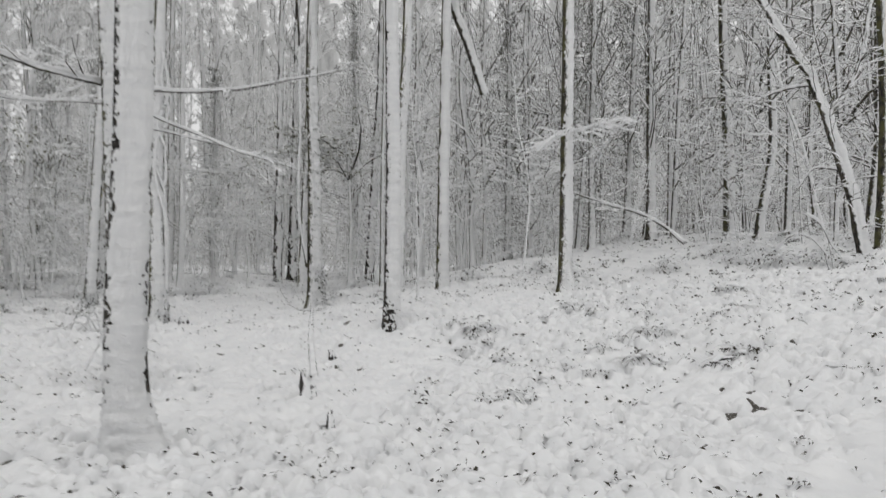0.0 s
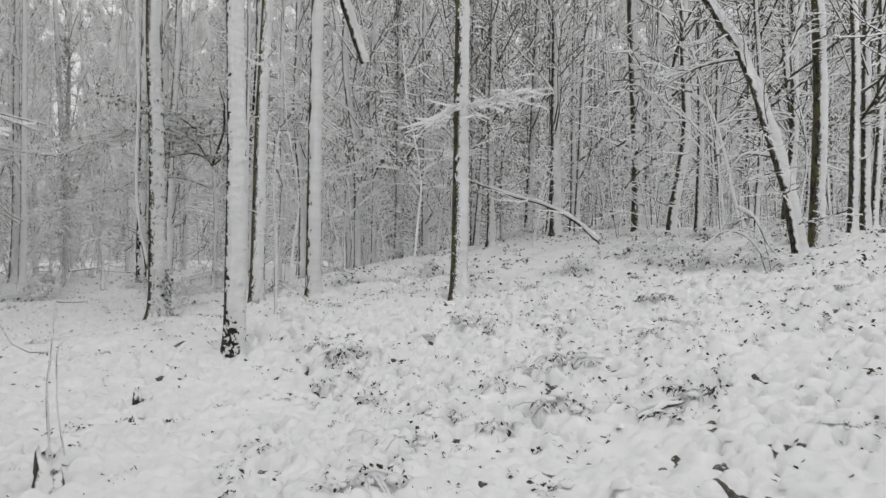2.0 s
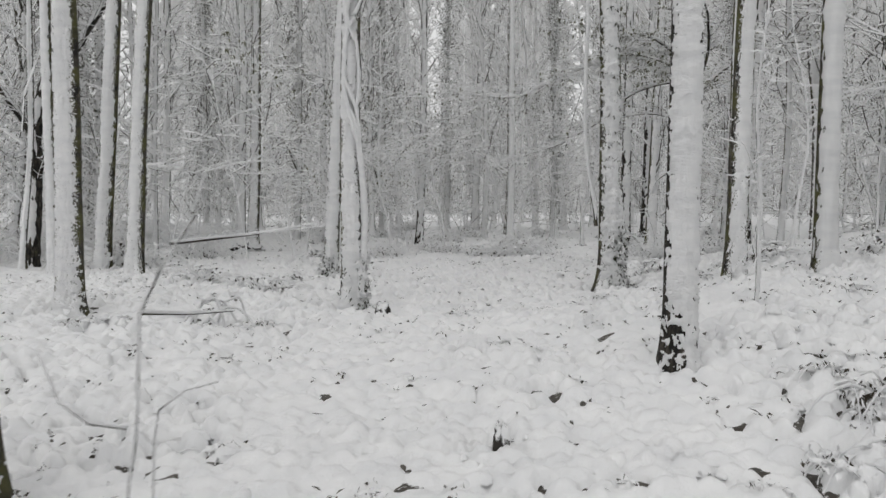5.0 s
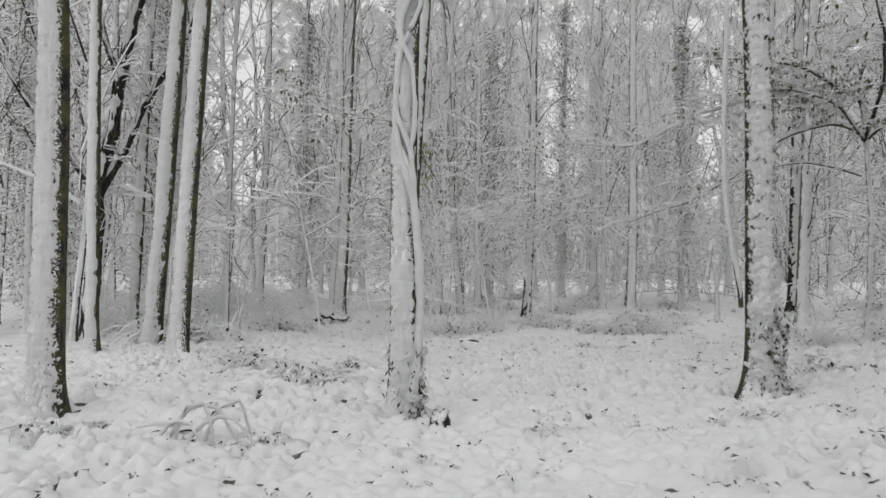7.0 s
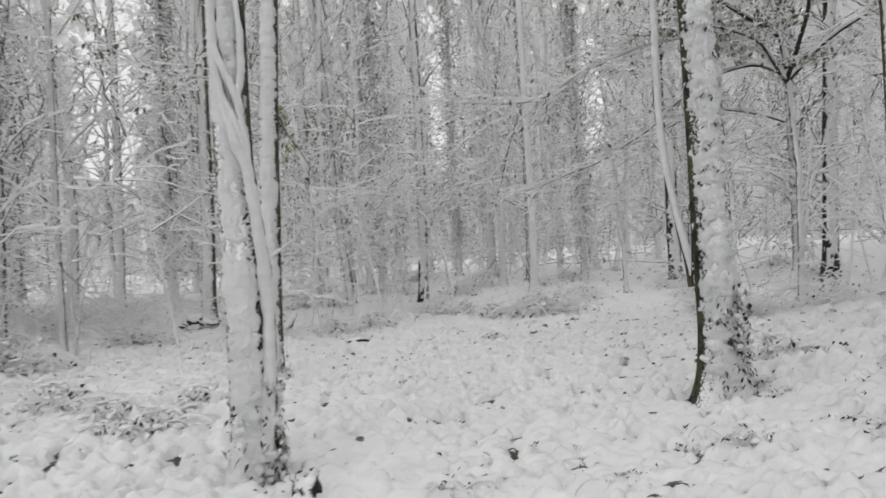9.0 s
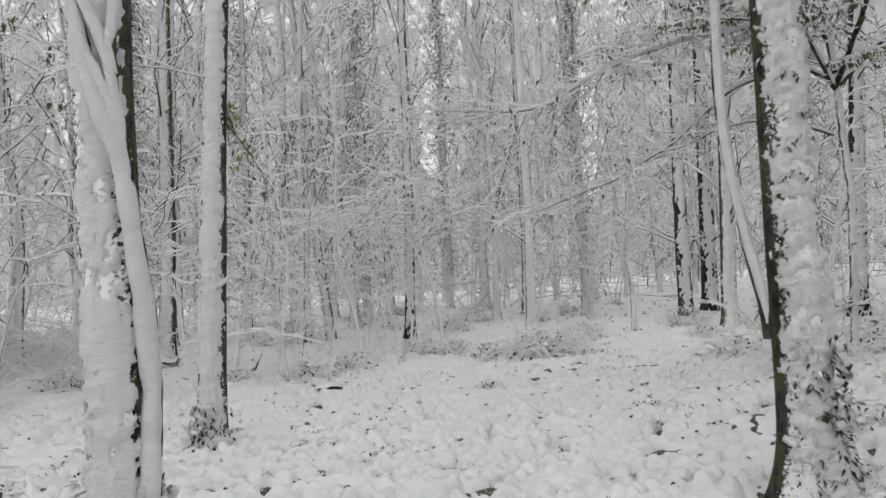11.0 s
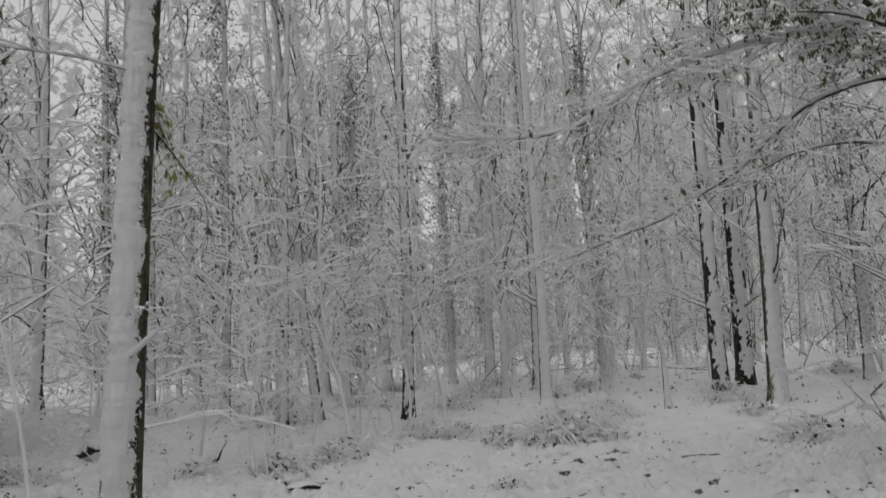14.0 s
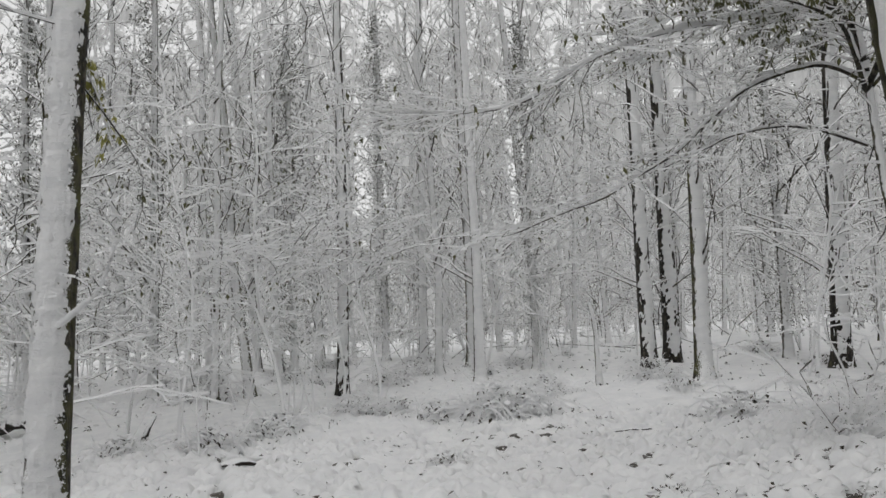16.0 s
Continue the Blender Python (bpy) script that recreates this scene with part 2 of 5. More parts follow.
def grow(segs, rng, p, d, length, r, level, top, wobble=0.16, rise=0.05, spread=0.8, step=0.35, flat=0.0, twig=0.0035):
    """One branch with its side branches, as rows for bars()."""
    n = max(2, int(length / step))
    h = length / n
    for i in range(n):
        d = unit(d + rng.normal(0, wobble, 3) + np.array([0, 0, rise]))
        if flat:
            d[2] *= 1 - flat * 0.3
            d = unit(d)
        q = p + d * h
        r1 = max(twig, r * (1 - 0.75 / n))
        segs.append((*p, *q, r, r1))
        if level < top and i >= (1 if level == 0 else 0):
            for _ in range(1 if rng.random() < 0.75 else 2):
                side = unit(np.cross(d, rng.normal(0, 1, 3)))
                if flat:
                    side = unit(np.cross(d, [0, 0, 1]) * rng.choice([-1, 1]) + np.array([0, 0, 0.15]) * rng.normal())
                dd = unit(d * (1 - spread * 0.5) + side * spread)
                grow(segs, rng, q, dd, length * rng.uniform(0.3, 0.6) * (1 - 0.5 * i / n), max(twig, r1 * 0.6), level + 1, top,
                     wobble, rise, spread, step, flat, twig)
        p, r = q, r1


def rounded_leaf(c, d, up, size):
    """A bent leaf of two halves: six corners, four triangles as two quads."""
    d, up = unit(d), unit(up)
    s = np.cross(d, up) * size * 0.32
    mid, tip = c + d * size * 0.5 + up * size * 0.1, c + d * size - up * size * 0.12
    return [c, mid + s, tip, mid - s]


# ---- the ground: one sheet to the horizon ----
def stretch(lo, hi, step, far):
    core = np.arange(lo, hi, step)
    out, d = [], step
    x = 0.0
    while x < far:
        d *= 1.18
        x += d
        out.append(x)
    out = np.array(out)
    return np.concatenate([lo - out[::-1], core, hi + out])


gx, gy = stretch(0.8, 13.8, 0.032, 600), stretch(2.2, 24.4, 0.032, 600)
X, Y = np.meshgrid(gx, gy, indexing="ij")
near = np.exp(-np.clip(np.hypot(X - 6, Y - 11) - 22, 0, None) / 15)


def roughness(x, y):
    """0 where the snow lies smooth, 1 where leaves and stems hold it apart."""
    p = np.stack([x, y, x * 0], -1).reshape(-1, 3)
    u = p[:, 0] - 0.25 * (p[:, 1] - 5)
    q = 0.9 * fbm(p * 0.6, 2, 23) + 0.9 * fbm(p * 2.1, 2, 91) + 0.5 * smooth(6.0, 9.0, u) + 0.12 + 0.45 * smooth(15.5, 17.5, p[:, 1]) + 0.55 * smooth(13.0, 15.5, p[:, 1]) * smooth(6.4, 5.0, p[:, 0])
    return smooth(-0.75, 0.85, q).reshape(x.shape)


# rounded pillows of snow, packed close, with dark chinks left between them on the rough patches
rough = roughness(X, Y)
pillow = 0.01 - 0.072 * rough + 0.012 * vnoise(np.stack([X, Y, X * 0], -1).reshape(-1, 3) * 7, 19).reshape(X.shape)
rng = np.random.default_rng(41)
n = 50000
hx, hy = rng.uniform(0.6, 14.0, n), rng.uniform(2.0, 24.6, n)
hr = roughness(hx, hy)
ra = rng.uniform(0.032, 0.085, n) * (1.08 - 0.15 * hr)
rb, tall, turn = ra * rng.uniform(0.6, 1.5, n), rng.uniform(0.55, 1.5, n), rng.uniform(0, 2 * np.pi, n)
for k in range(n):
    i0, i1 = np.searchsorted(gx, (hx[k] - 0.17, hx[k] + 0.17))
    j0, j1 = np.searchsorted(gy, (hy[k] - 0.17, hy[k] + 0.17))
    dx, dy = gx[i0:i1, None] - hx[k], gy[None, j0:j1] - hy[k]
    ca, sa = math.cos(turn[k]), math.sin(turn[k])
    q = 1 - ((dx * ca + dy * sa) / ra[k]) ** 2 - ((dy * ca - dx * sa) / rb[k]) ** 2
    np.maximum(pillow[i0:i1, j0:j1], np.sqrt(np.clip(q, 0, 1)) * tall[k] * ra[k] * (0.7 + 0.6 * hr[k]) + np.where(q > 0, 0.016 * hr[k] - 0.002, -1), out=pillow[i0:i1, j0:j1])
broad = 0.05 * fbm(np.stack([X, Y, X * 0], -1).reshape(-1, 3) * 0.8, 2, 11).reshape(X.shape)
inner = smooth(0.8, 1.2, X) * smooth(13.8, 13.4, X) * smooth(2.2, 2.6, Y) * smooth(24.4, 24.0, Y)
Z = terrain(X, Y) + (1 - inner) * lumps(X, Y) * near + inner * (broad + pillow - 0.045)


def ground_z(x, y):
    """The height of the snow."""
    x, y = np.asarray(x, float), np.asarray(y, float)
    i, j = np.clip(np.searchsorted(gx, x) - 1, 0, len(gx) - 2), np.clip(np.searchsorted(gy, y) - 1, 0, len(gy) - 2)
    u, v = (x - gx[i]) / (gx[i + 1] - gx[i]), (y - gy[j]) / (gy[j + 1] - gy[j])
    return (Z[i, j] * (1 - u) + Z[i + 1, j] * u) * (1 - v) + (Z[i, j + 1] * (1 - u) + Z[i + 1, j + 1] * u) * v


gi, gj = np.meshgrid(np.arange(len(gx) - 1), np.arange(len(gy) - 1), indexing="ij")
ga = gi * len(gy) + gj
gf = np.stack([ga, ga + len(gy), ga + len(gy) + 1, ga + 1], -1).reshape(-1, 4)
ground = new("ground", mesh_of("ground", np.stack([X, Y, Z], -1).reshape(-1, 3), gf, [SNOW]))
tagged(ground, "lumpy fresh snow lying on the woodland floor", "snowy ground", kind="structure")


# dead leaves and stalks, coming through where the snow sinks between its pillows
lx, ly = np.arange(1.0, 13.7, 0.05), np.arange(2.4, 24.3, 0.05)
X, Y = np.meshgrid(lx, ly, indexing="ij")
P = np.stack([X, Y, X * 0], -1).reshape(-1, 3)
level = (-0.053 + 0.05 * fbm(P * 0.8, 2, 11) + 0.010 * vnoise(P * 3, 63) + 0.034 * vnoise(P * 9, 64)).reshape(X.shape) + 0.02 * smooth(14.5, 17.5, Y)
gi, gj = np.meshgrid(np.arange(len(lx) - 1), np.arange(len(ly) - 1), indexing="ij")
ga = gi * len(ly) + gj
gf = np.stack([ga, ga + len(ly), ga + len(ly) + 1, ga + 1], -1).reshape(-1, 4)
LITTER = make_snowy("dead_leaves", -1.22, (0.05, 0.043, 0.032), (0.0, 0.0, 1.0), 30.0, 2.2)
litter = new("leaf_litter", mesh_of("leaf_litter", np.stack([X, Y, terrain(X, Y) + level], -1).reshape(-1, 3), gf, [LITTER]))
tagged(litter, "dead leaves and stalks showing between the pillows of snow", "leaf litter", kind="stuff")


# ---- glowing backdrop sheet, distant mist painted into its colour ----
m, nodes, links, bsdf = material("painted_mist_glow")
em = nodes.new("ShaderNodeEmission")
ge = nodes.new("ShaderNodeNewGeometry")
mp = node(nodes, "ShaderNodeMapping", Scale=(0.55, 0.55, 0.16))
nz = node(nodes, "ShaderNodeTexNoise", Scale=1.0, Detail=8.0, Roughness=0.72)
# pale emissive greys stand in for haze over the far wood
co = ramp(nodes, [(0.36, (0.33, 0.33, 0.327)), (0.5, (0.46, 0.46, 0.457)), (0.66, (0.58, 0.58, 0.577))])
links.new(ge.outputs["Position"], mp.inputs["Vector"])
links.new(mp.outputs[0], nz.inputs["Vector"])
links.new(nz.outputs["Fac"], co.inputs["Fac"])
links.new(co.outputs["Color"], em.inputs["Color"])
# the crowns thin out towards the sky
fine = node(nodes, "ShaderNodeTexNoise", Scale=0.3, Detail=10.0, Roughness=0.76)
links.new(ge.outputs["Position"], fine.inputs["Vector"])
xyz = nodes.new("ShaderNodeSeparateXYZ")
links.new(ge.outputs["Position"], xyz.inputs[0])
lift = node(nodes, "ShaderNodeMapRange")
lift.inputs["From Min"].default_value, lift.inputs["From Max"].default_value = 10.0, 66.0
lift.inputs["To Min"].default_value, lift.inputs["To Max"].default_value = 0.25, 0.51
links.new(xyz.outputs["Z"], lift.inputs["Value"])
gap = nodes.new("ShaderNodeMath")
gap.operation = "SUBTRACT"
links.new(fine.outputs["Fac"], gap.inputs[0])
thinned = nodes.new("ShaderNodeAttribute")
thinned.attribute_name = "thinness"
part_z = node(nodes, "ShaderNodeMapRange")
part_z.inputs["From Min"].default_value, part_z.inputs["From Max"].default_value = 0.0, 80.0
links.new(xyz.outputs["Z"], part_z.inputs["Value"])
low = ramp(nodes, [(0.1, (0, 0, 0)), (0.27, (0.36, 0.36, 0.36)), (0.42, (0.32, 0.32, 0.32)), (0.6, (0.05, 0.05, 0.05))])
links.new(part_z.outputs[0], low.inputs["Fac"])
more = nodes.new("ShaderNodeMath")
more.operation = "MULTIPLY_ADD"
links.new(thinned.outputs["Fac"], more.inputs[0])
links.new(low.outputs[0], more.inputs[1])
links.new(lift.outputs[0], more.inputs[2])
links.new(more.outputs[0], gap.inputs[1])
solid = nodes.new("ShaderNodeMapRange")
solid.inputs["From Min"].default_value, solid.inputs["From Max"].default_value = -0.02, 0.04
links.new(gap.outputs[0], solid.inputs["Value"])
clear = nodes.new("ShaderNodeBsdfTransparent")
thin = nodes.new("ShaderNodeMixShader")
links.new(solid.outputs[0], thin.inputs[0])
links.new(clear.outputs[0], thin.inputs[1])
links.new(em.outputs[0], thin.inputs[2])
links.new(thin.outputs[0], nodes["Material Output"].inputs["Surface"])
MIST_GLOW = m
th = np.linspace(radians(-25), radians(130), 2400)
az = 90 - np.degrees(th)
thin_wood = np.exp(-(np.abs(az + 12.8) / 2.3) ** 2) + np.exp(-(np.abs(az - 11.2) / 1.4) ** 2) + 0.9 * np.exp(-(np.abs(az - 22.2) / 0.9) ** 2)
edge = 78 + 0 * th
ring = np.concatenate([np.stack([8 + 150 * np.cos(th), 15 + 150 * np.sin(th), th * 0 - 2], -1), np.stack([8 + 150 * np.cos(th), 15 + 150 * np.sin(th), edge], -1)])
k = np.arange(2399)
backdrop = new("backdrop", mesh_of("backdrop", ring, np.stack([k, k + 1, k + 2401, k + 2400], -1), [MIST_GLOW]))
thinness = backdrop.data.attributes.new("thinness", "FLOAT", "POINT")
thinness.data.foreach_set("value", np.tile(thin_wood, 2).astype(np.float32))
tagged(backdrop, "glowing backdrop sheet with the far wood's pale mist painted on", "distant woodland", kind="structure")


# ---- trees ----
def trunk_line(h, lean, bend, seed, step, kick=(0.0, 0.0)):
    z = np.arange(0, h + step, step) - 0.25
    w = np.stack([vnoise(np.stack([z * 0.35, z * 0 + 7.3, z * 0 + seed], -1), 1), vnoise(np.stack([z * 0.35, z * 0 + 2.1, z * 0 + seed], -1), 2)], -1)
    w = (w - w[0]) * 0.05 * bend
    k = np.exp(-np.clip(z, -0.1, None) / 0.4)
    return np.stack([lean[0] * z + w[:, 0] + kick[0] * k, lean[1] * z + w[:, 1] + kick[1] * k, z], -1), z


def trunk_radius(z, r, h, flare):
    return r * np.clip(1 - 0.75 * z / h, 0.2, None) * (1 + flare * np.exp(-np.clip(z, -0.25, None) / 0.22))


def trunk_meshes(name, r, h, lean, seed, fine, flare=0.35, cover=0.1, speckle=0.5, bare_foot=0.0, bend=1.0, thick=0.035, notch=0.15, kick=(0.0, 0.0)):
    """The bark of a trunk, and the crust of snow that the wind has driven on one side of it."""
    step = 0.05 if fine == 2 else 0.12 if fine == 1 else 0.4
    cut = 5.5 if fine else h
    line, z = trunk_line(cut, lean, bend, seed, step, kick)
    if fine:
        up, zu = trunk_line(h, lean, bend, seed, 0.5)
        keep = zu > z[-1] + 0.2
        line, z = np.vstack([line, up[keep]]), np.concatenate([z, zu[keep]])
    rad = trunk_radius(z, r, h, flare)
    n = (44, 26, 12)[2 - fine]
    a = np.arange(n) * 2 * np.pi / n
    ca, sa = np.cos(a), np.sin(a)

    def shell(line, z, rad, ca, sa):
        zz = np.repeat(z, len(ca))
        c, s = np.tile(ca, len(z)), np.tile(sa, len(z))
        rr = np.repeat(rad, len(ca))
        q = np.stack([c * 4.5 * r / 0.15, s * 4.5 * r / 0.15, zz * 0.9], -1)
        rr = rr * (1 + 0.035 * vnoise(q * 2.2, seed) + 0.05 * vnoise(q * 0.6, seed + 3))
        foot = np.clip(0.5 - zz, 0, 0.75)
        rr = rr * (1 + flare * 0.5 * foot * np.sin(np.arctan2(s, c) * 3 + seed))
        return zz, c, s, rr

    zz, c, s, rr = shell(line, z, rad, ca, sa)
    v = np.repeat(line, n, 0) + np.stack([c * rr, s * rr, zz * 0], -1)
    bark = mesh_of(name + "_trunk", v, ring_faces(n, len(z)), [WET_BARK if bare_foot else TRUNK if fine else PALE])
    # crust
    step = 0.021 if fine == 2 else 0.07 if fine == 1 else 0.3
    line, z = trunk_line(cut, lean, bend, seed, step, kick)
    if fine:
        up, zu = trunk_line(h, lean, bend, seed, 0.3)
        keep = zu > z[-1] + 0.1
        line, z = np.vstack([line, up[keep]]), np.concatenate([z, zu[keep]])
    rad = trunk_radius(z, r, h, flare)
    n = (92, 36, 14)[2 - fine]
    a = np.arange(n) * 2 * np.pi / n
    zz, c, s, rr = shell(line, z, rad, np.cos(a), np.sin(a))
    k = 1.0 / max(r, 0.08)
    q = np.stack([c * r, s * r, zz], -1)
    face = c * WIND.x + s * WIND.y
    ragged = 0.55 * fbm(q * np.array([9, 9, 3.0]), 3, seed + 5) + 0.35 * vnoise(q * np.array([14, 14, 38.0]), seed + 8)
    low = np.exp(-np.clip(zz, 0, None) / 0.55)
    off = face + cover - 0.51 + speckle * ragged * (1 + 1.3 * low) - bare_foot * np.clip(1 - zz / 0.55, 0, 1) * (0.3 + 1.0 * smooth(0.45, -0.1, c * 0.75 + s * 0.1))
    fray = vnoise(q * np.array([34, 34, 26.0]), seed + 13) + 0.9 * vnoise(q * np.array([70, 70, 60.0]), seed + 14)
    off = off - notch * smooth(0.2, 0.5, vnoise(q * np.array([11, 11, 17.0]), seed + 17) + 0.25 * vnoise(q * 45, seed + 18))
    off = np.clip(off + 0.34 * fray * (0.8 + low), -0.5, 1)
    d = np.where(off > 0, thick * (0.25 + 0.75 * np.clip(off, 0, 1)) * (0.8 + 0.5 * vnoise(q * np.array([9, 9, 26.0]), seed + 2) + 0.3 * vnoise(q * np.array([22, 22, 50.0]), seed + 6)), off * 0.1)
    d = np.minimum(d, 0.22 * rr + 0.004)
    v = np.repeat(line, n, 0) + np.stack([c * (rr + d), s * (rr + d), zz * 0], -1)
    f = ring_faces(n, len(z))
    f = f[(off[f] > -0.12).any(1)]
    used = np.unique(f)
    remap = np.zeros(len(v), int)
    remap[used] = np.arange(len(used))
    crust = mesh_of(name + "_crust", v[used], remap[f], [CRUST])
    return bark, crust, (line, z)


def crown_mesh(seed, h, low, spread, count, r, top=3, levels_flat=0.0, mat=None, step=0.45, twig=0.008):
    """Limbs and twigs of a tree about its foot."""
    rng = np.random.default_rng(seed)
    segs = []
    for i in range(count):
        z = low + (h - low) * (i + rng.random()) / count
        t = (z - low) / (h - low)
        az = rng.uniform(0, 2 * np.pi)
        steep = rng.uniform(0.35, 1.3) + 0.8 * t
        d = unit(np.array([np.cos(az), np.sin(az), steep]))
        grow(segs, rng, np.array([0, 0, z]), d, spread * rng.uniform(0.6, 1.1) * (1 - 0.55 * t), r * (0.5 - 0.3 * t), 0, top, 0.2, 0.05, 0.7, step,
             levels_flat if t < 0.35 else 0.0, twig)
    return branch_mesh("crown", segs, [mat or TWIG])


CROWNS = [crown_mesh(100 + k, 18, 7.2, 3.2, 26, 0.08, 2, 0.0, None, 0.45) for k in range(4)]
CROWNS_FAR = [crown_mesh(200 + k, 16, 1.6, 2.9, 36, 0.055, 2, 0.15, FAR, 0.52, 0.012) for k in range(4)]



def tree(name, x, y, r, lean=(0, 0), h=18.0, fine=1, seed=1, crown=0, label="", low=1.0, twist=0.0, **kw):
    root = new(name)
    root.location = (x, y, float(terrain(x, y)))
    bark, crust, line = trunk_meshes(name, r, h, lean, seed, fine, **kw)
    part("trunk", bark, root)
    part("snow_crust", crust, root, "snow driven on by the wind")
    if crown is not None:
        ob = part("crown", (CROWNS if fine == 2 or y < 26 and fine else CROWNS_FAR)[crown % 4], root)
        shear = Matrix.Identity(4)
        shear[0][2], shear[1][2] = lean
        ob.matrix_local = shear @ pose(0, 0, 0, 0, 0, twist) @ Matrix.Diagonal((1, 1, 1.0 if fine else h / 15.0, 1))
    tagged(root, label, "tree", "trees of the wood")
    return root


WHITE = "straight bare tree with snow plastered along one side"
SPECK = "bare tree with bark showing through ragged wind-blown snow"
tree_a = tree("bare_tree", 2.03, 5.83, 0.162, (0.001, 0.001), 18, 2, 11, 0, "thick grey tree almost covered by driven snow", cover=0.12, flare=0.55, speckle=0.35, notch=0.1, bare_foot=-0.6, kick=(0.13, -0.04))
tree_b = tree("bare_tree", 9.85, 15.8, 0.175, (-0.011, 0.005), 19, 2, 23, 1, "thick mossy tree with lumpy snow and dark knots", cover=-0.1, speckle=0.8, flare=0.5, thick=0.05, notch=0.75)
tree_c = tree("bare_tree", 8.05, 10.4, 0.135, (-0.012, 0.006), 20, 2, 31, 2, "straight snow-plastered tree with a black bare foot", cover=0.15, bare_foot=0.42, speckle=0.4, notch=0.05)
tree_d = tree("bare_tree", 10.34, 13.24, 0.13, (0.018, -0.012), 19, 1, 37, 3, WHITE, cover=-0.18, speckle=0.4, notch=0.3)
tree_e = tree("bare_tree", 11.4, 13.0, 0.135, (0.006, -0.005), 19, 1, 41, 0, WHITE, cover=0.2, speckle=0.4, twist=70)
tree_f = tree("bare_tree", 12.0, 9.95, 0.14, (0.004, -0.005), 18, 1, 43, 1, SPECK, cover=-0.1, speckle=0.6, twist=40)
tree_g = tree("bare_tree", 5.84, 15.16, 0.145, (0.008, 0.0), 19, 2, 53, 2, "tree wrapped in snow-covered climbing stems", cover=0.0, speckle=0.7, flare=0.4, twist=90, notch=0.35)
tree_h = tree("bare_tree", 3.2, 9.2, 0.16, (-0.043, -0.006), 18, 2, 59, 3, "leaning tree with mossy bark along its snowless side", cover=0.02, speckle=0.5, flare=0.3, notch=0.4)
tree_j = tree("bare_tree", 2.3, 15.24, 0.17, (-0.008, -0.003), 20, 2, 61, 0, WHITE, cover=-0.14, speckle=0.5, twist=140)
tree_m = tree("bare_tree", 5.84, 19.4, 0.138, (0.046, 0.008), 17, 2, 67, 1, "slim tree, white on its windward side and black behind", cover=0.03, speckle=0.4, twist=200, flare=0.5, notch=0.3)
tree_s = tree("bare_tree", 0.84, 20.25, 0.105, (-0.02, -0.008), 19, 1, 71, 2, WHITE, cover=0.0, speckle=0.4)
tree_i = tree("bare_tree", 1.45, 21.33, 0.17, (0.04, 0.012), 20, 1, 73, 3, WHITE, cover=-0.16, speckle=0.4, bend=2.0)
tree_k = tree("bare_tree", 2.28, 19.95, 0.165, (0.048, 0.013), 20, 1, 79, 0, "gently bent tree, snowy in front and dark behind", cover=-0.22, speckle=0.4, bend=2.5, twist=50)
tree("bare_tree", 0.05, 24.55, 0.11, (0.03, 0.012), 17, 1, 83, 1, SPECK)
tree("bare_tree", 4.2, 28.2, 0.17, (0.022, 0.002), 19, 1, 89, 2, "dark-sided tree with a black root plate at its foot", cover=-0.3, speckle=0.6)
# the trio beyond the clearing, and its neighbours
tree("bare_tree", 16.94, 30.5, 0.19, (0.005, -0.003), 19, 1, 97, 3, SPECK, cover=-0.02, bare_foot=0.6, speckle=0.7)
tree("bare_tree", 18.4, 31.8, 0.22, (0.01, -0.006), 20, 1, 101, 0, SPECK, cover=0.0, bare_foot=0.6, speckle=0.7, twist=30)
tree("bare_tree", 16.5, 27.7, 0.175, (0.025, -0.017), 19, 1, 103, 1, SPECK, cover=0.0, speckle=0.7, twist=80)
tree("bare_tree", 19.4, 27.1, 0.2, (0.03, -0.028), 18, 1, 107, 2, SPECK, cover=-0.05, bare_foot=0.6)
tree("bare_tree", 25.9, 37.3, 0.12, (0.003, -0.003), 17, 0, 109, 3, SPECK)
tree("bare_tree", 6.95, 31.0, 0.085, (0.035, 0.0), 17, 1, 113, 0, WHITE, twist=20)
tree("bare_tree", 7.7, 31.6, 0.115, (-0.06, 0.003), 16, 1, 127, 1, WHITE, cover=-0.18, bend=3.0, twist=120)
tree("bare_tree", 9.65, 31.0, 0.13, (0.018, -0.003), 20, 1, 131, 2, SPECK, twist=160, bare_foot=0.5, cover=-0.05)
tree("bare_tree", 10.4, 40.3, 0.15, (-0.013, 0.002), 20, 0, 137, 3, WHITE, cover=0.0)
tree("bare_tree", 14.45, 36.4, 0.19, (0.0, 0.0), 21, 1, 139, 0, WHITE, cover=-0.18, twist=200)
tree("bare_tree", 17.6, 38.3, 0.18, (-0.06, 0.025), 20, 0, 149, 1, WHITE, cover=-0.18)
tree("bare_tree", 13.8, 39.7, 0.16, (0.03, -0.01), 20, 0, 151, 2, WHITE, cover=-0.18)
tree("bare_tree", 8.3, 39.5, 0.14, (-0.045, 0.002), 19, 0, 157, 3, WHITE, cover=-0.18)
# in the thin stretch towards the open sky
tree("bare_tree", 0.9, 35.0, 0.15, (0.01, 0.0), 19, 0, 181, 0, "dark slim tree against the bright sky", cover=-0.3, bend=2.0)
tree("bare_tree", 0.2, 38.0, 0.1, (-0.02, 0.0), 17, 0, 183, 1, SPECK, cover=-0.3, bend=3.0)
tree("bare_tree", 2.3, 42.0, 0.12, (0.02, 0.0), 20, 0, 185, 2, SPECK, cover=-0.3, bend=2.0)
tree("bare_tree", 14.4, 50.0, 0.14, (0.015, 0.0), 21, 0, 187, 3, SPECK, cover=-0.3, bend=2.0)
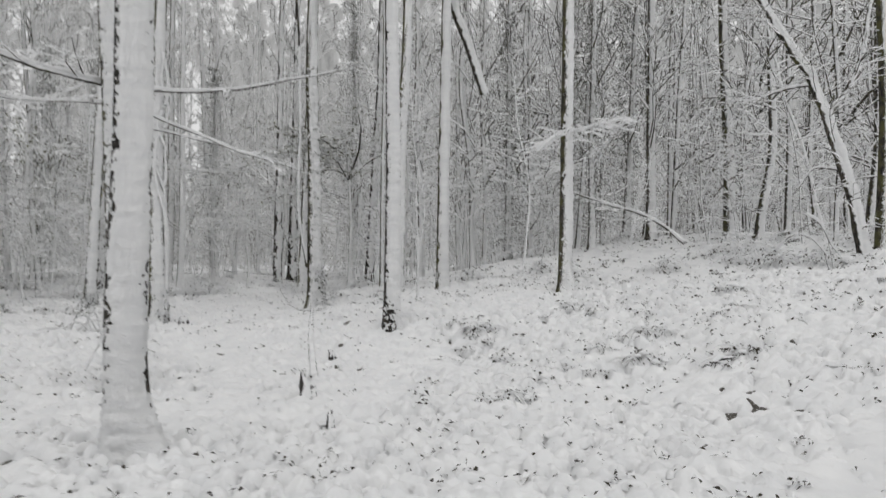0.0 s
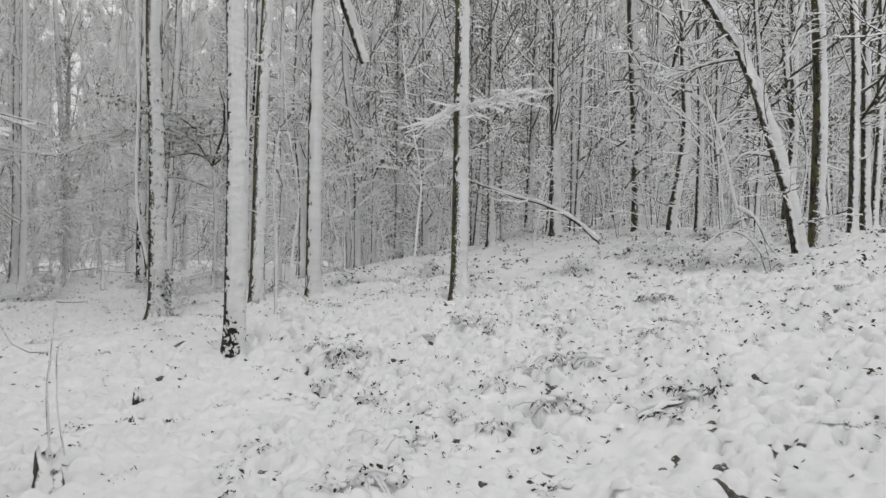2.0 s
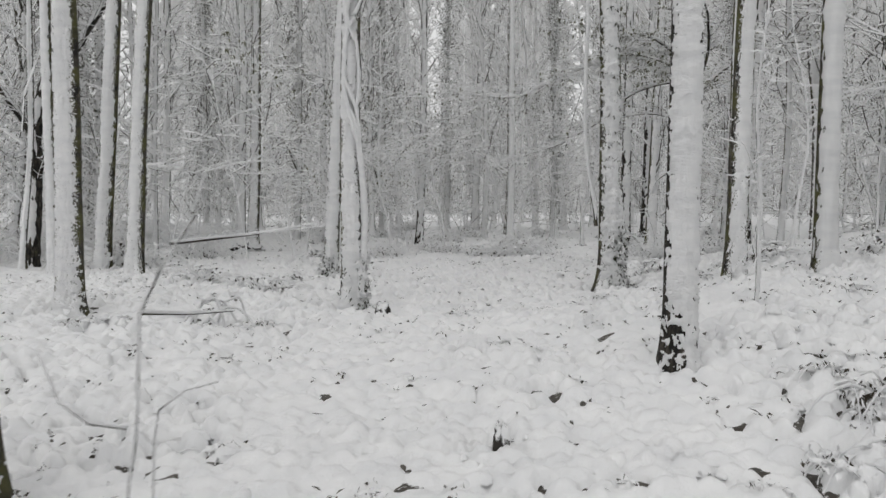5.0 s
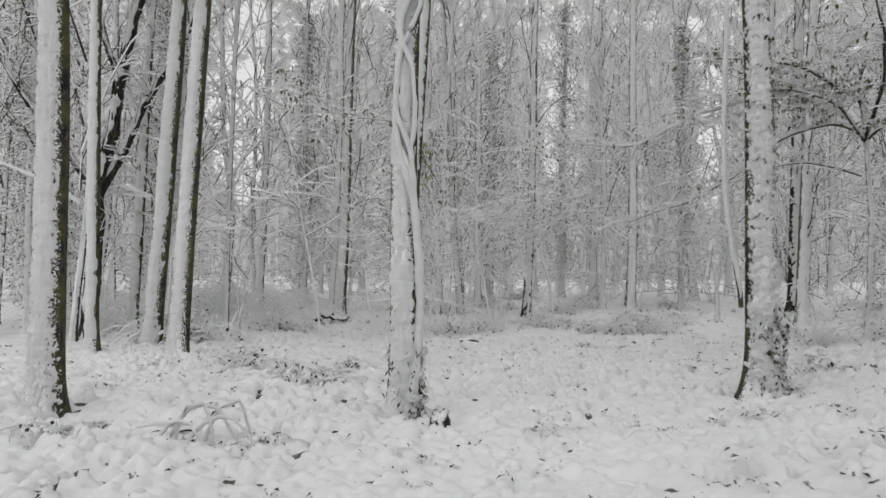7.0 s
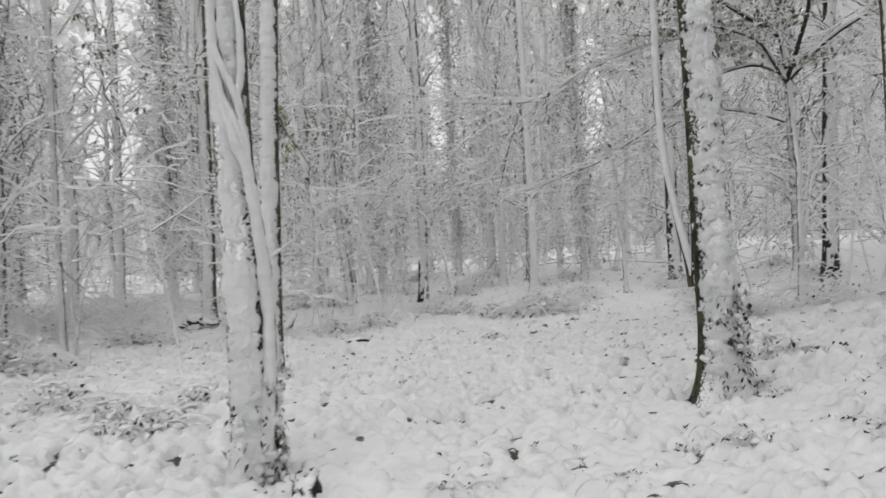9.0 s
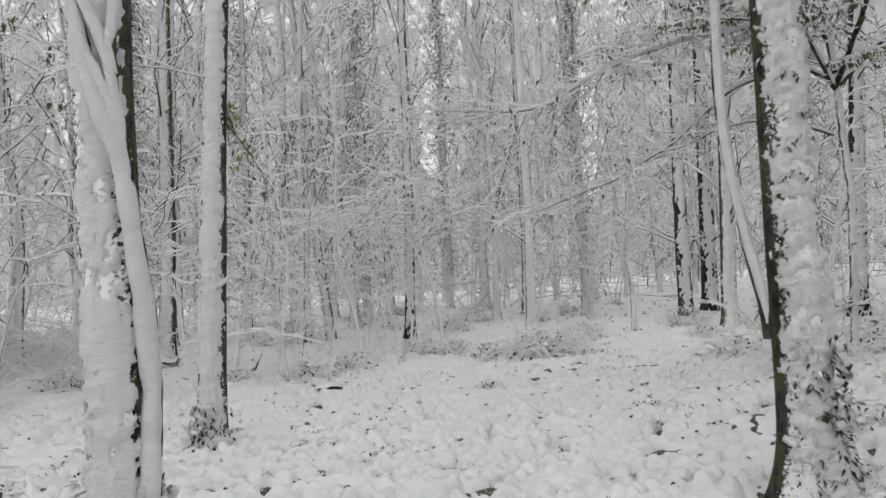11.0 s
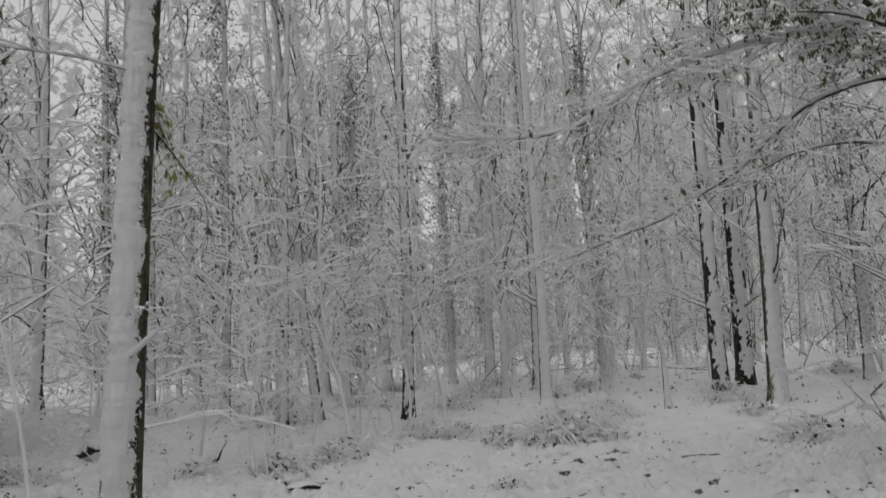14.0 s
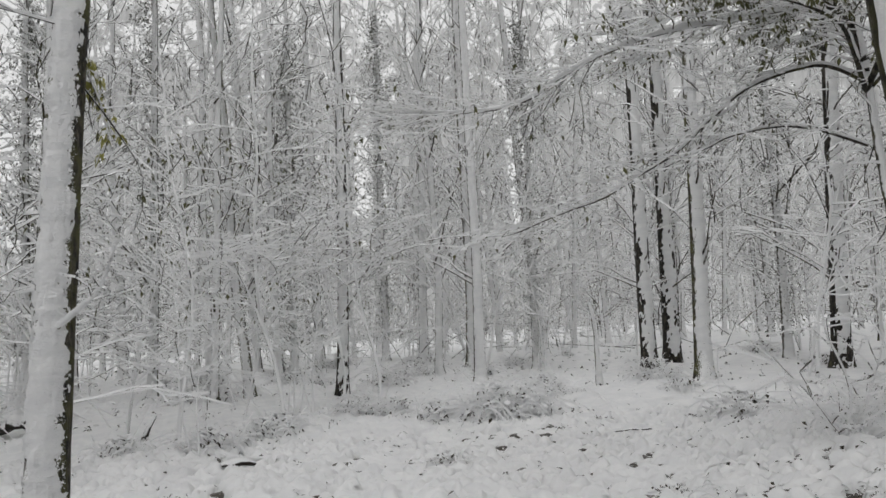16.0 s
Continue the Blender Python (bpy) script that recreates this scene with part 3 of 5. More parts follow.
# on the bank
tree("bare_tree", 16.85, 5.87, 0.13, (-0.004, 0.012), 18, 1, 163, 0, SPECK, cover=-0.15)
tree("bare_tree", 23.5, 12.9, 0.18, (-0.018, 0.031), 19, 1, 167, 1, SPECK, cover=0.0, speckle=0.7)
tree("bare_tree", 24.3, 11.4, 0.10, (0.002, -0.003), 17, 0, 173, 2, SPECK)
tree("bare_tree", 13.0, 31.5, 0.14, (0.0, 0.0), 18, 0, 179, 3, WHITE, cover=-0.18)

# trees further back, spread unevenly between the ones above
rng = np.random.default_rng(5)
taken = [(o.location.x, o.location.y) for o in scene.objects if o.name.startswith("bare_tree")]
made = 0
for _ in range(4000):
    d, a = rng.uniform(15, 46), rng.uniform(radians(-26), radians(98))
    x, y = 4.5 + d * np.sin(a), 8 + d * np.cos(a)
    if min((x - p) ** 2 + (y - q) ** 2 for p, q in taken) < 3.4 + d * 0.02 or made > 128:
        continue
    if y < 34 and 5 < x < 17 and y > 12 and x - 0.25 * (y - 5) < 9.5:
        continue
    if abs(x - 7) < 5 and y < 30 or open_sky(x, y):
        continue
    if 22 < math.degrees(math.atan2(x - 6.9, y - 13.6)) < 52 and math.hypot(x - 6.9, y - 13.6) < 27:
        continue
    taken.append((x, y))
    made += 1
    tree("bare_tree", x, y, rng.uniform(0.045, 0.15), rng.normal(0, 0.035, 2), rng.uniform(15, 21), 0, int(300 + made), int(rng.integers(4)), WHITE if made % 2 else SPECK,
         twist=rng.uniform(0, 360), cover=rng.uniform(-0.5, 0.1), bend=rng.uniform(1, 5))


tree("bare_tree", 12.3, 16.5, 0.055, (0.0, 0.0), 14, 1, 991, 1, "slim dark tree with little snow on it", cover=-0.2)

# ---- far woods ----
rng = np.random.default_rng(8)
segs = []
for _ in range(240):
    d, a = rng.uniform(46, 105), rng.uniform(radians(-35), radians(108))
    x, y = 4.5 + d * np.sin(a), 8 + d * np.cos(a)
    if open_sky(x, y):
        continue
    z = float(terrain(x, y)) - 0.3
    r, h = rng.uniform(0.06, 0.16), rng.uniform(14, 21)
    top = np.array([x + rng.normal(0, 1.1), y + rng.normal(0, 1.1), z + h])
    foot = np.array([x, y, z])
    for i in range(4):
        segs.append((*(foot + (top - foot) * i / 4), *(foot + (top - foot) * (i + 1) / 4), r * (1 - 0.2 * i), r * (0.8 - 0.2 * i)))
    for _ in range(24):
        t = rng.uniform(0.05, 1)
        p = foot + (top - foot) * t
        az = rng.uniform(0, 2 * np.pi)
        grow(segs, rng, p, unit(np.array([np.cos(az), np.sin(az), 0.3 + 0.8 * t])), rng.uniform(1.5, 3.5) * (1.2 - t), 0.03, 0, 1, 0.2, 0.08, 0.8, 1.0, 0, 0.02)
far_woods = new("far_woods", branch_mesh("far_woods", segs, [FAR]))
tagged(far_woods, "dense snowy bare trees fading into the mist", "woodland", kind="stuff")

rng = np.random.default_rng(9)
n = 9000
d, a = rng.uniform(30, 75, n), rng.uniform(radians(-32), radians(106), n)
x, y = 4.5 + d * np.sin(a), 8 + d * np.cos(a)
p = np.stack([x, y, terrain(x, y) + rng.uniform(-0.1, 3.2, n) ** 1.0 * rng.uniform(0.2, 1, n)], -1)
w = np.stack([rng.normal(0, 0.7, n), rng.normal(0, 0.7, n), rng.uniform(-0.3, 1.3, n)], -1) * rng.uniform(0.5, 1.5, n)[:, None]
r = rng.uniform(0.008, 0.022, n)
far_thicket = new("far_thicket", branch_mesh("far_thicket", np.column_stack([p, p + w, r, r * 0.6]), [FAR]))
tagged(far_thicket, "tangle of far snowy undergrowth", "undergrowth", kind="stuff")


# ---- saplings and thickets ----
def sapling_kit(seed, h, stems, reach, mat, step=0.3, lean=0.15, twig=0.005, dense=1.0, deep=1):
    """Meshes of each stem, and one of all their twigs."""
    rng = np.random.default_rng(seed)
    kit, fine = [], []
    for s in range(stems):
        segs = []
        az = rng.uniform(0, 2 * np.pi)
        d = unit(np.array([np.cos(az) * lean, np.sin(az) * lean, 1.0]))
        p = np.array([rng.normal(0, 0.12), rng.normal(0, 0.12), -0.15])
        hh = h * rng.uniform(0.6, 1.0)
        r = 0.008 + 0.0045 * hh * rng.uniform(0.6, 1.2)
        n = int(hh / step)
        for i in range(n):
            d = unit(d + rng.normal(0, 0.07, 3) + np.array([0, 0, 0.03]))
            q = p + d * step
            r1 = max(twig, r * (1 - 0.8 / n))
            segs.append((*p, *q, r, r1))
            t = i / n
            if t > 0.15:
                for _ in range(1 + (rng.random() < 0.6 * dense)):
                    a = rng.uniform(0, 2 * np.pi)
                    dd = unit(np.array([np.cos(a), np.sin(a), rng.uniform(0.0, 1.7)]))
                    grow(fine, rng, q, dd, reach * rng.uniform(0.5, 1.1) * (1.15 - t), max(twig, r1 * 0.5), 0, deep, 0.13, 0.0, 0.75, step * 0.8, 0.3, twig)
            p, r = q, r1
        ends = np.array([s[:3] for s in segs] + [segs[-1][3:6]])
        v, f = tube(ends, [s[6] for s in segs] + [segs[-1][7]], 5)
        kit.append(mesh_of("stem", v, f, [mat]))
    return kit, branch_mesh("twigs", fine, [mat], 1.7)


SAPLINGS = [sapling_kit(400 + k, h, n, reach, SPRAY, 0.3, 0.15, 0.0058, 0.9, 2) for k, (h, n, reach) in enumerate([(5.5, 1, 1.9), (4.2, 2, 1.5), (3.0, 3, 1.1), (6.5, 1, 2.1)])]
SAPLINGS_FAR = [sapling_kit(450 + k, h, n, reach, FROST[k % 3], 0.5, 0.22, 0.011, 0.9, 2) for k, (h, n, reach) in enumerate([(7.0, 2, 1.6), (5.0, 3, 1.3), (9.0, 2, 1.8), (3.5, 3, 1.2), (8.0, 1, 1.7), (6.0, 2, 1.5)])]


def sapling(x, y, kit, turn, scale=1.0, label="bushy sapling with every twig carrying snow"):
    root = new("sapling")
    root.matrix_world = pose(x, y, float(terrain(x, y)), 0, 0, turn) @ Matrix.Scale(scale, 4)
    for me in kit[0]:
        part("stem", me, root)
    tagged(part("spray", kit[1], root), kind="stuff")
    return tagged(root, label, "sapling", "saplings under the trees")


rng = np.random.default_rng(14)
leafy = []  # those that keep some withered leaves
# the thicket beside the slim tree, in the clearing's far corner
for x, y in ((5.3, 23.6), (6.4, 25.4), (7.2, 27.4), (8.2, 28.6), (9.4, 30.0), (10.6, 31.2), (7.9, 25.9), (6.9, 23.9), (8.8, 27.4), (5.7, 26.6), (9.9, 28.6), (7.6, 29.6)):
    k = int(rng.integers(4))
    leafy.append(sapling(x, y, SAPLINGS[k], rng.uniform(0, 360), rng.uniform(0.85, 1.15)))
# behind the early trees and on the bank
for x, y in ((13.5, 16.6), (15.2, 14.2), (16.8, 16.8), (14.4, 19.0), (17.6, 12.4), (18.6, 9.6), (19.8, 7.2), (20.8, 11.2)):
    k = int(rng.integers(4))
    sapling(x, y, SAPLINGS[k], rng.uniform(0, 360), rng.uniform(0.7, 1.0))
made = 0
spots = []
for _ in range(4000):
    d, a = rng.uniform(15, 42), rng.uniform(radians(-24), radians(96))
    x, y = 4.5 + d * np.sin(a), 8 + d * np.cos(a)
    u = x - 0.25 * (y - 5)
    if made >= 150:
        break
    if (y < 26 and 6 < x < 15) or (y < 33 and 9 < x < 18 and a < 0.6) or (-12 < math.degrees(math.atan2(x - 6.9, y - 13.6)) < 28 and math.hypot(x - 6.9, y - 13.6) < 19) or (x < 5 and y < 22):
        continue
    if spots and min((x - p) ** 2 + (y - q) ** 2 for p, q in spots) < 1.4 or open_sky(x, y):
        continue
    spots.append((x, y))
    made += 1
    k = int(rng.integers(6))
    sapling(x, y, SAPLINGS_FAR[k], rng.uniform(0, 360), rng.uniform(0.7, 1.2), "tall thin sapling white with snow")


# ---- ivy-clad trunks: dark leaf columns among the white stems ----
def leaf_cloud(seed, n, shape, size, mat=LEAF, droop=0.6):
    """n bent leaves; shape(rng) gives each one's place."""
    rng = np.random.default_rng(seed)
    v, f = [], []
    for i in range(n):
        c = np.array(shape(rng))
        az = rng.uniform(0, 2 * np.pi)
        d = np.array([np.cos(az), np.sin(az), -droop + rng.normal(0, 0.3)])
        q = rounded_leaf(c, d, np.array([rng.normal(0, 0.3), rng.normal(0, 0.3), 1.0]), size * rng.uniform(0.6, 1.3))
        f.append([4 * i, 4 * i + 1, 4 * i + 2, 4 * i + 3])
        v += q
    return mesh_of("leaves", v, f, [mat], smooth_shade=False)


def ivy_shape(h, w):
    def place(rng):
        z = rng.uniform(0.6, h)
        a = rng.uniform(0, 2 * np.pi)
        r = w * rng.uniform(0.15, 1.0) ** 1.3 * (1.0 - 0.6 * z / h + 0.35 * np.sin(z * 2.1 + h) * np.cos(a * 2 + z))
        return np.cos(a) * r, np.sin(a) * r, z
    return place


def hanging_shape(seed):
    g0 = np.random.default_rng(seed)
    knots = np.stack([g0.normal(0, 0.6, 14), g0.normal(0, 0.6, 14), g0.uniform(1.4, 4.4, 14)], -1)
    return lambda g: knots[g.integers(14)] + g.normal(0, 0.13, 3)


HANGING = [leaf_cloud(560 + k, 80, hanging_shape(570 + k), 0.085, LEAF, 1.5) for k in range(3)]
for i, ob in enumerate(leafy):
    tagged(part("withered_leaves", HANGING[i % 3], ob, "withered olive leaves still hanging"), kind="stuff")
IVY = [leaf_cloud(500 + k, 6500, ivy_shape(9 + 2 * k, 1.1), 0.085, IVY_LEAF) for k in range(3)]
for i, (x, y, sc) in enumerate(((2.2, 37.0, 1.2), (0.2, 27.0, 1.0), (5.6, 33.0, 1.0), (9.3, 38.0, 1.2), (13.0, 42.0, 1.2), (-1.6, 23.4, 1.0), (-2.8, 26.0, 1.1), (15.5, 34.0, 0.9),
                                (20.5, 30.0, 1.0), (18.0, 17.5, 0.9), (21.5, 15.5, 1.0), (25.5, 21.0, 1.1), (-1.0, 30.0, 1.2), (18.5, 14.5, 0.9))):
    root = tree("ivy_tree", x, y, 0.11 * sc, rng.normal(0, 0.015, 2), 16, 0, 700 + i, i, "tree clad in dark ivy dusted with snow", twist=i * 40.0, cover=0.0)
    ob = tagged(part("ivy", IVY[i % 3], root, "dark green ivy leaves"), kind="stuff")
    ob.matrix_local = pose(0, 0, 0, 0, 0, i * 77.0) @ Matrix.Scale(sc, 4)


# ---- limbs and climbing stems that stand out ----
def limb(name, parent, points, r0, r1, seed, twigs=0.0, reach=0.9, label="", n=8, snow=1.0, leaves=0, mat=TWIG, leaf=LEAF, load=1.0):
    """A limb in world places under its tree: the bark, the snow that lies along it, its twigs."""
    line = spline(points, 0.09)
    o = np.array(parent.location)
    wob = np.stack([vnoise(line * 2.3, seed), vnoise(line * 2.3, seed + 1), vnoise(line * 2.3, seed + 2)], -1) * 0.02
    line = line + wob - o
    t = np.linspace(0, 1, len(line))
    r = r0 + (r1 - r0) * t
    v, f = tube(line, r, n, 0.15 * r0, seed)
    ob = part(name, mesh_of(name, v, f, [mat]), parent, label)
    if snow:
        lift = r * 0.65 + np.minimum(0.006, 0.3 * r)
        k = 0.75 + 0.3 * vnoise(line * 5, seed + 4)
        top = line + np.stack([np.zeros(len(t)), -0.55 * lift, lift], -1)
        v, f = tube(top, (r + np.minimum(0.009, 0.3 * r + 0.001)) * k * snow, 7, 0.004, seed + 5)
        part("snow_load", mesh_of("snow_load", v, f, [CRUST]), ob, "snow lying along the limb")
    if twigs:
        rng = np.random.default_rng(seed)
        segs = []
        span = np.linalg.norm(line[-1] - line[0])
        for i in range(int(span * twigs)):
            k = int(rng.uniform(0.12, 1.0) * (len(line) - 1))
            d = unit(line[min(k + 1, len(line) - 1)] - line[max(k - 1, 0)])
            side = unit(np.cross(d, [0, 0, 1]) * rng.choice([-1, 1]) + np.array([0, 0, rng.normal(0, 0.35)]))
            grow(segs, rng, line[k], unit(d * 0.7 + side * 0.8), reach * rng.uniform(0.4, 1.1), float(np.clip(r[k] * 0.4, 0.004, 0.013)), 0, 2, 0.14, -0.02, 0.7, 0.16, 0.4, 0.0044)
        tagged(part("spray", branch_mesh("twigs", segs, [HEAPED if load > 2 else TWIG], load), ob, "fine snow-laden twigs"), kind="stuff")
        if leaves:
            s = np.asarray(segs)
            pick = rng.integers(0, len(s), leaves)
            spots = iter(s[pick, 3:6])
            tagged(part("withered_leaves", leaf_cloud(seed, leaves, lambda g: next(spots), 0.075, leaf, 1.6), ob, "withered olive leaves hanging down"), kind="stuff")
    return ob


limb("limb", tree_h, [(3.12, 9.36, 3.5), (2.54, 9.21, 3.52), (1.82, 9.07, 3.62), (1.1, 8.9, 3.8)], 0.04, 0.02, 801, 6)
limb("limb", tree_h, [(3.17, 9.3, 3.46), (4.04, 8.34, 3.42), (4.44, 7.45, 3.44), (4.75, 6.79, 3.52)], 0.026, 0.008, 805, 4, 0.35, snow=0.9)
limb("limb", tree_h, [(3.1, 9.3, 3.36), (3.49, 8.79, 3.06), (3.92, 8.06, 2.72), (4.45, 7.33, 2.42)], 0.02, 0.006, 809, 3, 0.3)
limb("limb", tree_h, [(3.05, 9.3, 3.05), (3.85, 8.66, 2.86), (4.22, 8.27, 2.72), (4.69, 7.85, 2.56)], 0.018, 0.005, 813, 4, 0.3)
limb("limb", tree_h, [(3.1, 9.3, 3.3), (2.4, 8.9, 3.15), (1.7, 8.6, 3.05), (1.0, 8.2, 3.1)], 0.02, 0.006, 817, 8, 0.7)
# the broken stem lodged against the mossy tree
limb("second_stem", tree_b, [(9.61, 15.8, 1.28), (9.6, 15.82, 1.5), (9.54, 15.93, 2.1), (9.49, 15.99, 2.75), (9.48, 15.97, 3.6), (9.49, 15.95, 4.6), (9.45, 15.95, 6.5), (9.3, 16.0, 9.0)], 0.03, 0.02, 821, label="broken bent stem lodged against the trunk", snow=0.0, mat=BARK)
crust_line = spline([(9.6, 15.78, 1.4), (9.59, 15.8, 1.6), (9.53, 15.89, 2.1), (9.48, 15.95, 2.75), (9.47, 15.93, 3.6), (9.48, 15.91, 4.6), (9.44, 15.91, 6.5)], 0.05) - np.array(tree_b.location)
v, f = tube(crust_line + np.array([-0.012, -0.012, 0]), 0.006 + 0.027 * np.clip(np.linspace(0, 22, len(crust_line)), 0, 1), 8, 0.006, 3)
part("stem_crust", mesh_of("stem_crust", v, f, [CRUST]), tree_b, "snow driven on the second stem")
# tufts of dark leaves on the mossy tree
rng = np.random.default_rng(33)
lo = tree_b.location


def leaf_tuft(parent, z, az, r, w, seed):
    """Dark leaves on a knot."""
    a = np.linspace(-1, 1, 9) * w / r
    line = np.stack([np.sin(az + a) * (r + 0.025), -np.cos(az + a) * (r + 0.025), z + 0.03 * (1 - (a * r / w) ** 2) + 0.25 * math.sin(seed) * a * r], -1)
    out = 1.0 + 0.02 / r
    leaves = leaf_cloud(seed, 9, lambda g: line[g.integers(1, 8)] * np.array([out, out, 1]) - np.array([0, 0, 0.05 * g.random()]), 0.06, DARK_IVY, 1.2)
    tagged(part("leaf_tuft", leaves, parent, "dark leaves on a knot"), kind="stuff")


for i, (z, az, w) in enumerate(((2.35, 0.55, 0.10), (2.62, 0.35, 0.07), (2.2, 0.5, 0.08), (1.98, 0.35, 0.13), (2.95, 0.7, 0.1), (3.25, 0.0, 0.12), (3.2, 0.9, 0.09), (3.65, 0.4, 0.12), (1.5, -0.35, 0.07), (1.25, -0.2, 0.06),
                                (0.75, 0.7, 0.07), (0.62, 1.0, 0.08), (0.5, 0.8, 0.07), (0.85, 1.1, 0.06), (0.4, 1.1, 0.07), (0.66, 0.45, 0.06), (2.75, -0.5, 0.06), (3.95, 0.7, 0.1), (4.2, 0.2, 0.11), (1.7, -0.5, 0.05))):
    leaf_tuft(tree_b, z, az - 0.85, 0.172, w * (0.45 + 0.6 * rng.random()), 900 + 3 * i)

def foot_ivy(parent, r, n, top, side, seed):
    """Ivy leaves with caught snow round a tree's foot."""
    def place(g):
        z = top * g.random() ** 1.6
        a = side + g.normal(0, 0.8)
        q = r * (1.25 - 0.15 * z / top) + g.uniform(0.0, 0.05) + 0.06 * max(0.0, 0.25 - z)
        return np.sin(a) * q, -np.cos(a) * q, z + 0.02
    tagged(part("ivy", leaf_cloud(seed, n, place, 0.062, DARK_IVY, 1.3), parent, "dark ivy leaves with snow on them"), kind="stuff")
    rng = np.random.default_rng(seed + 1)
    segs = []
    for _ in range(n // 3):
        p = np.array(place(rng)) * np.array([1.04, 1.04, 1])
        w = np.array([p[1], -p[0], 0]) / r * rng.uniform(-0.03, 0.03) + np.array([0, 0, rng.uniform(-0.02, 0.02)])
        segs.append((*(p - w), *(p + w), 0.024, 0.017))
    v, f = bars(segs, 0.4, 5)
    tagged(part("caught_snow", mesh_of("caught_snow", v, f, [CRUST]), parent, "lumps of snow caught on the ivy"), kind="stuff")


foot_ivy(tree_b, 0.185, 140, 0.95, 0.7, 1901)
foot_ivy(tree_g, 0.155, 130, 0.7, 0.95, 1905)
foot_ivy(tree_m, 0.125, 120, 0.4, -0.2, 1909)

# climbing stems on the wrapped tree
VINES = {
    "main": [(0.10, 0.02), (0.14, 0.5), (0.15, 0.95), (0.155, 1.05), (0.135, 1.4), (0.10, 1.75), (0.07, 2.02), (0.0, 2.2), (-0.06, 2.4), (-0.11, 2.65), (-0.135, 2.9), (-0.13, 3.2), (-0.12, 3.42), (-0.08, 3.58),
             (-0.11, 3.75), (-0.05, 4.0), (0.04, 4.2), (0.08, 4.5), (0.02, 4.9), (-0.08, 5.3)],
    "right": [(0.08, 1.95), (0.07, 2.1), (0.055, 2.3), (0.02, 2.5), (-0.03, 2.64), (-0.09, 2.8), (-0.13, 2.95)],
    "loop": [(0.04, 2.42), (0.03, 2.55), (0.05, 2.75), (0.06, 2.95), (0.035, 3.3), (-0.04, 3.5), (-0.09, 3.62)],
    "inner": [(-0.12, 2.68), (-0.08, 2.55), (-0.03, 2.44), (0.04, 2.25), (0.07, 2.1)],
    "cross": [(-0.09, 3.55), (0.02, 3.78), (0.09, 4.0), (0.05, 4.3), (-0.06, 4.6), (-0.02, 5.2)],
}
for i, (k, pts) in enumerate(VINES.items()):
    p = np.array([(dx + 0.008 * z, -math.sqrt(max(0.0, 0.15 ** 2 - min(dx, 0.149) ** 2)) - 0.045, z + 0.12) for dx, z in pts])
    line = spline(p, 0.04)
    w = np.interp(line[:, 2], [0, 1.9, 2.6, 5], [0.05, 0.046, 0.036, 0.032]) if k == "main" else np.full(len(line), 0.027)
    w = w * (1 + 0.12 * vnoise(line * 7, 33 + i))
    v, f = tube(line, w * 0.85, 9, 0.010, 950 + i)
    ob = part("climbing_stem", mesh_of("climbing_stem", v, f, [BARK]), tree_g, "twisted climbing stem")
    v, f = tube(line + np.array([-0.006, -0.012, 0.004]), w * 0.98, 10, 0.010, 970 + i)
    part("snow_coat", mesh_of("snow_coat", v, f, [CRUST]), ob, "thick white coat of snow")

# snow-loaded spray on the bank tree, hung limb behind the white one
limb("limb", tree_f, [(12.03, 9.95, 3.98), (12.09, 9.46, 4.06), (12.19, 8.67, 4.14)], 0.02, 0.008, 841, 22, 0.55, snow=2.6, load=4.0)
limb("limb", tree_f, [(12.03, 9.9, 4.02), (11.6, 9.93, 3.84), (11.23, 10.0, 3.57)], 0.025, 0.008, 845, 22, 0.5, snow=2.6, load=4.0)
limb("hung_limb", tree_e, [(11.27, 13.14, 8.85), (11.69, 13.03, 7.38), (12.12, 12.92, 6.34), (12.52, 12.82, 5.31)], 0.10, 0.09, 849, label="broken limb hung from the trunk", snow=0.95)
limb("side_branch", tree_m, [(5.96, 19.27, 1.8), (6.08, 19.12, 1.88), (6.24, 18.97, 2.04), (6.34, 18.9, 2.32)], 0.012, 0.005, 853, 4, 0.3, snow=1.7)
limb("side_branch", tree_m, [(5.98, 19.4, 3.8), (6.1, 19.5, 3.66), (6.2, 19.55, 3.4), (6.27, 19.6, 3.1)], 0.008, 0.004, 857, 20, 0.22, leaves=130, leaf=GREEN_LEAF)
limb("side_branch", tree_m, [(6.0, 19.4, 3.6), (6.3, 19.6, 3.2), (6.45, 19.7, 2.9), (6.4, 19.7, 2.5)], 0.007, 0.004, 859, 7, 0.5, snow=0.4, leaves=16, mat=WET_BARK)
limb("side_branch", tree_m, [(5.95, 19.4, 3.9), (5.4, 19.3, 4.0), (4.8, 19.1, 4.05), (4.2, 19.0, 4.3)], 0.010, 0.004, 861, 12, 0.7, leaves=220)


# ---- leaning tree on the bank, and the dark many-limbed one ----
def limbed_tree(x, y, label, limbs, category="tree", **kw):
    root = new("bare_tree")
    root.location = (x, y, float(terrain(x, y)))
    for i, (name, pts, r0, r1, tw, reach) in enumerate(limbs):
        limb(name, root, pts, r0, r1, int(1000 + x * 37 + i * 7), tw, reach, **kw)
    return tagged(root, label, category, "trees of the wood")


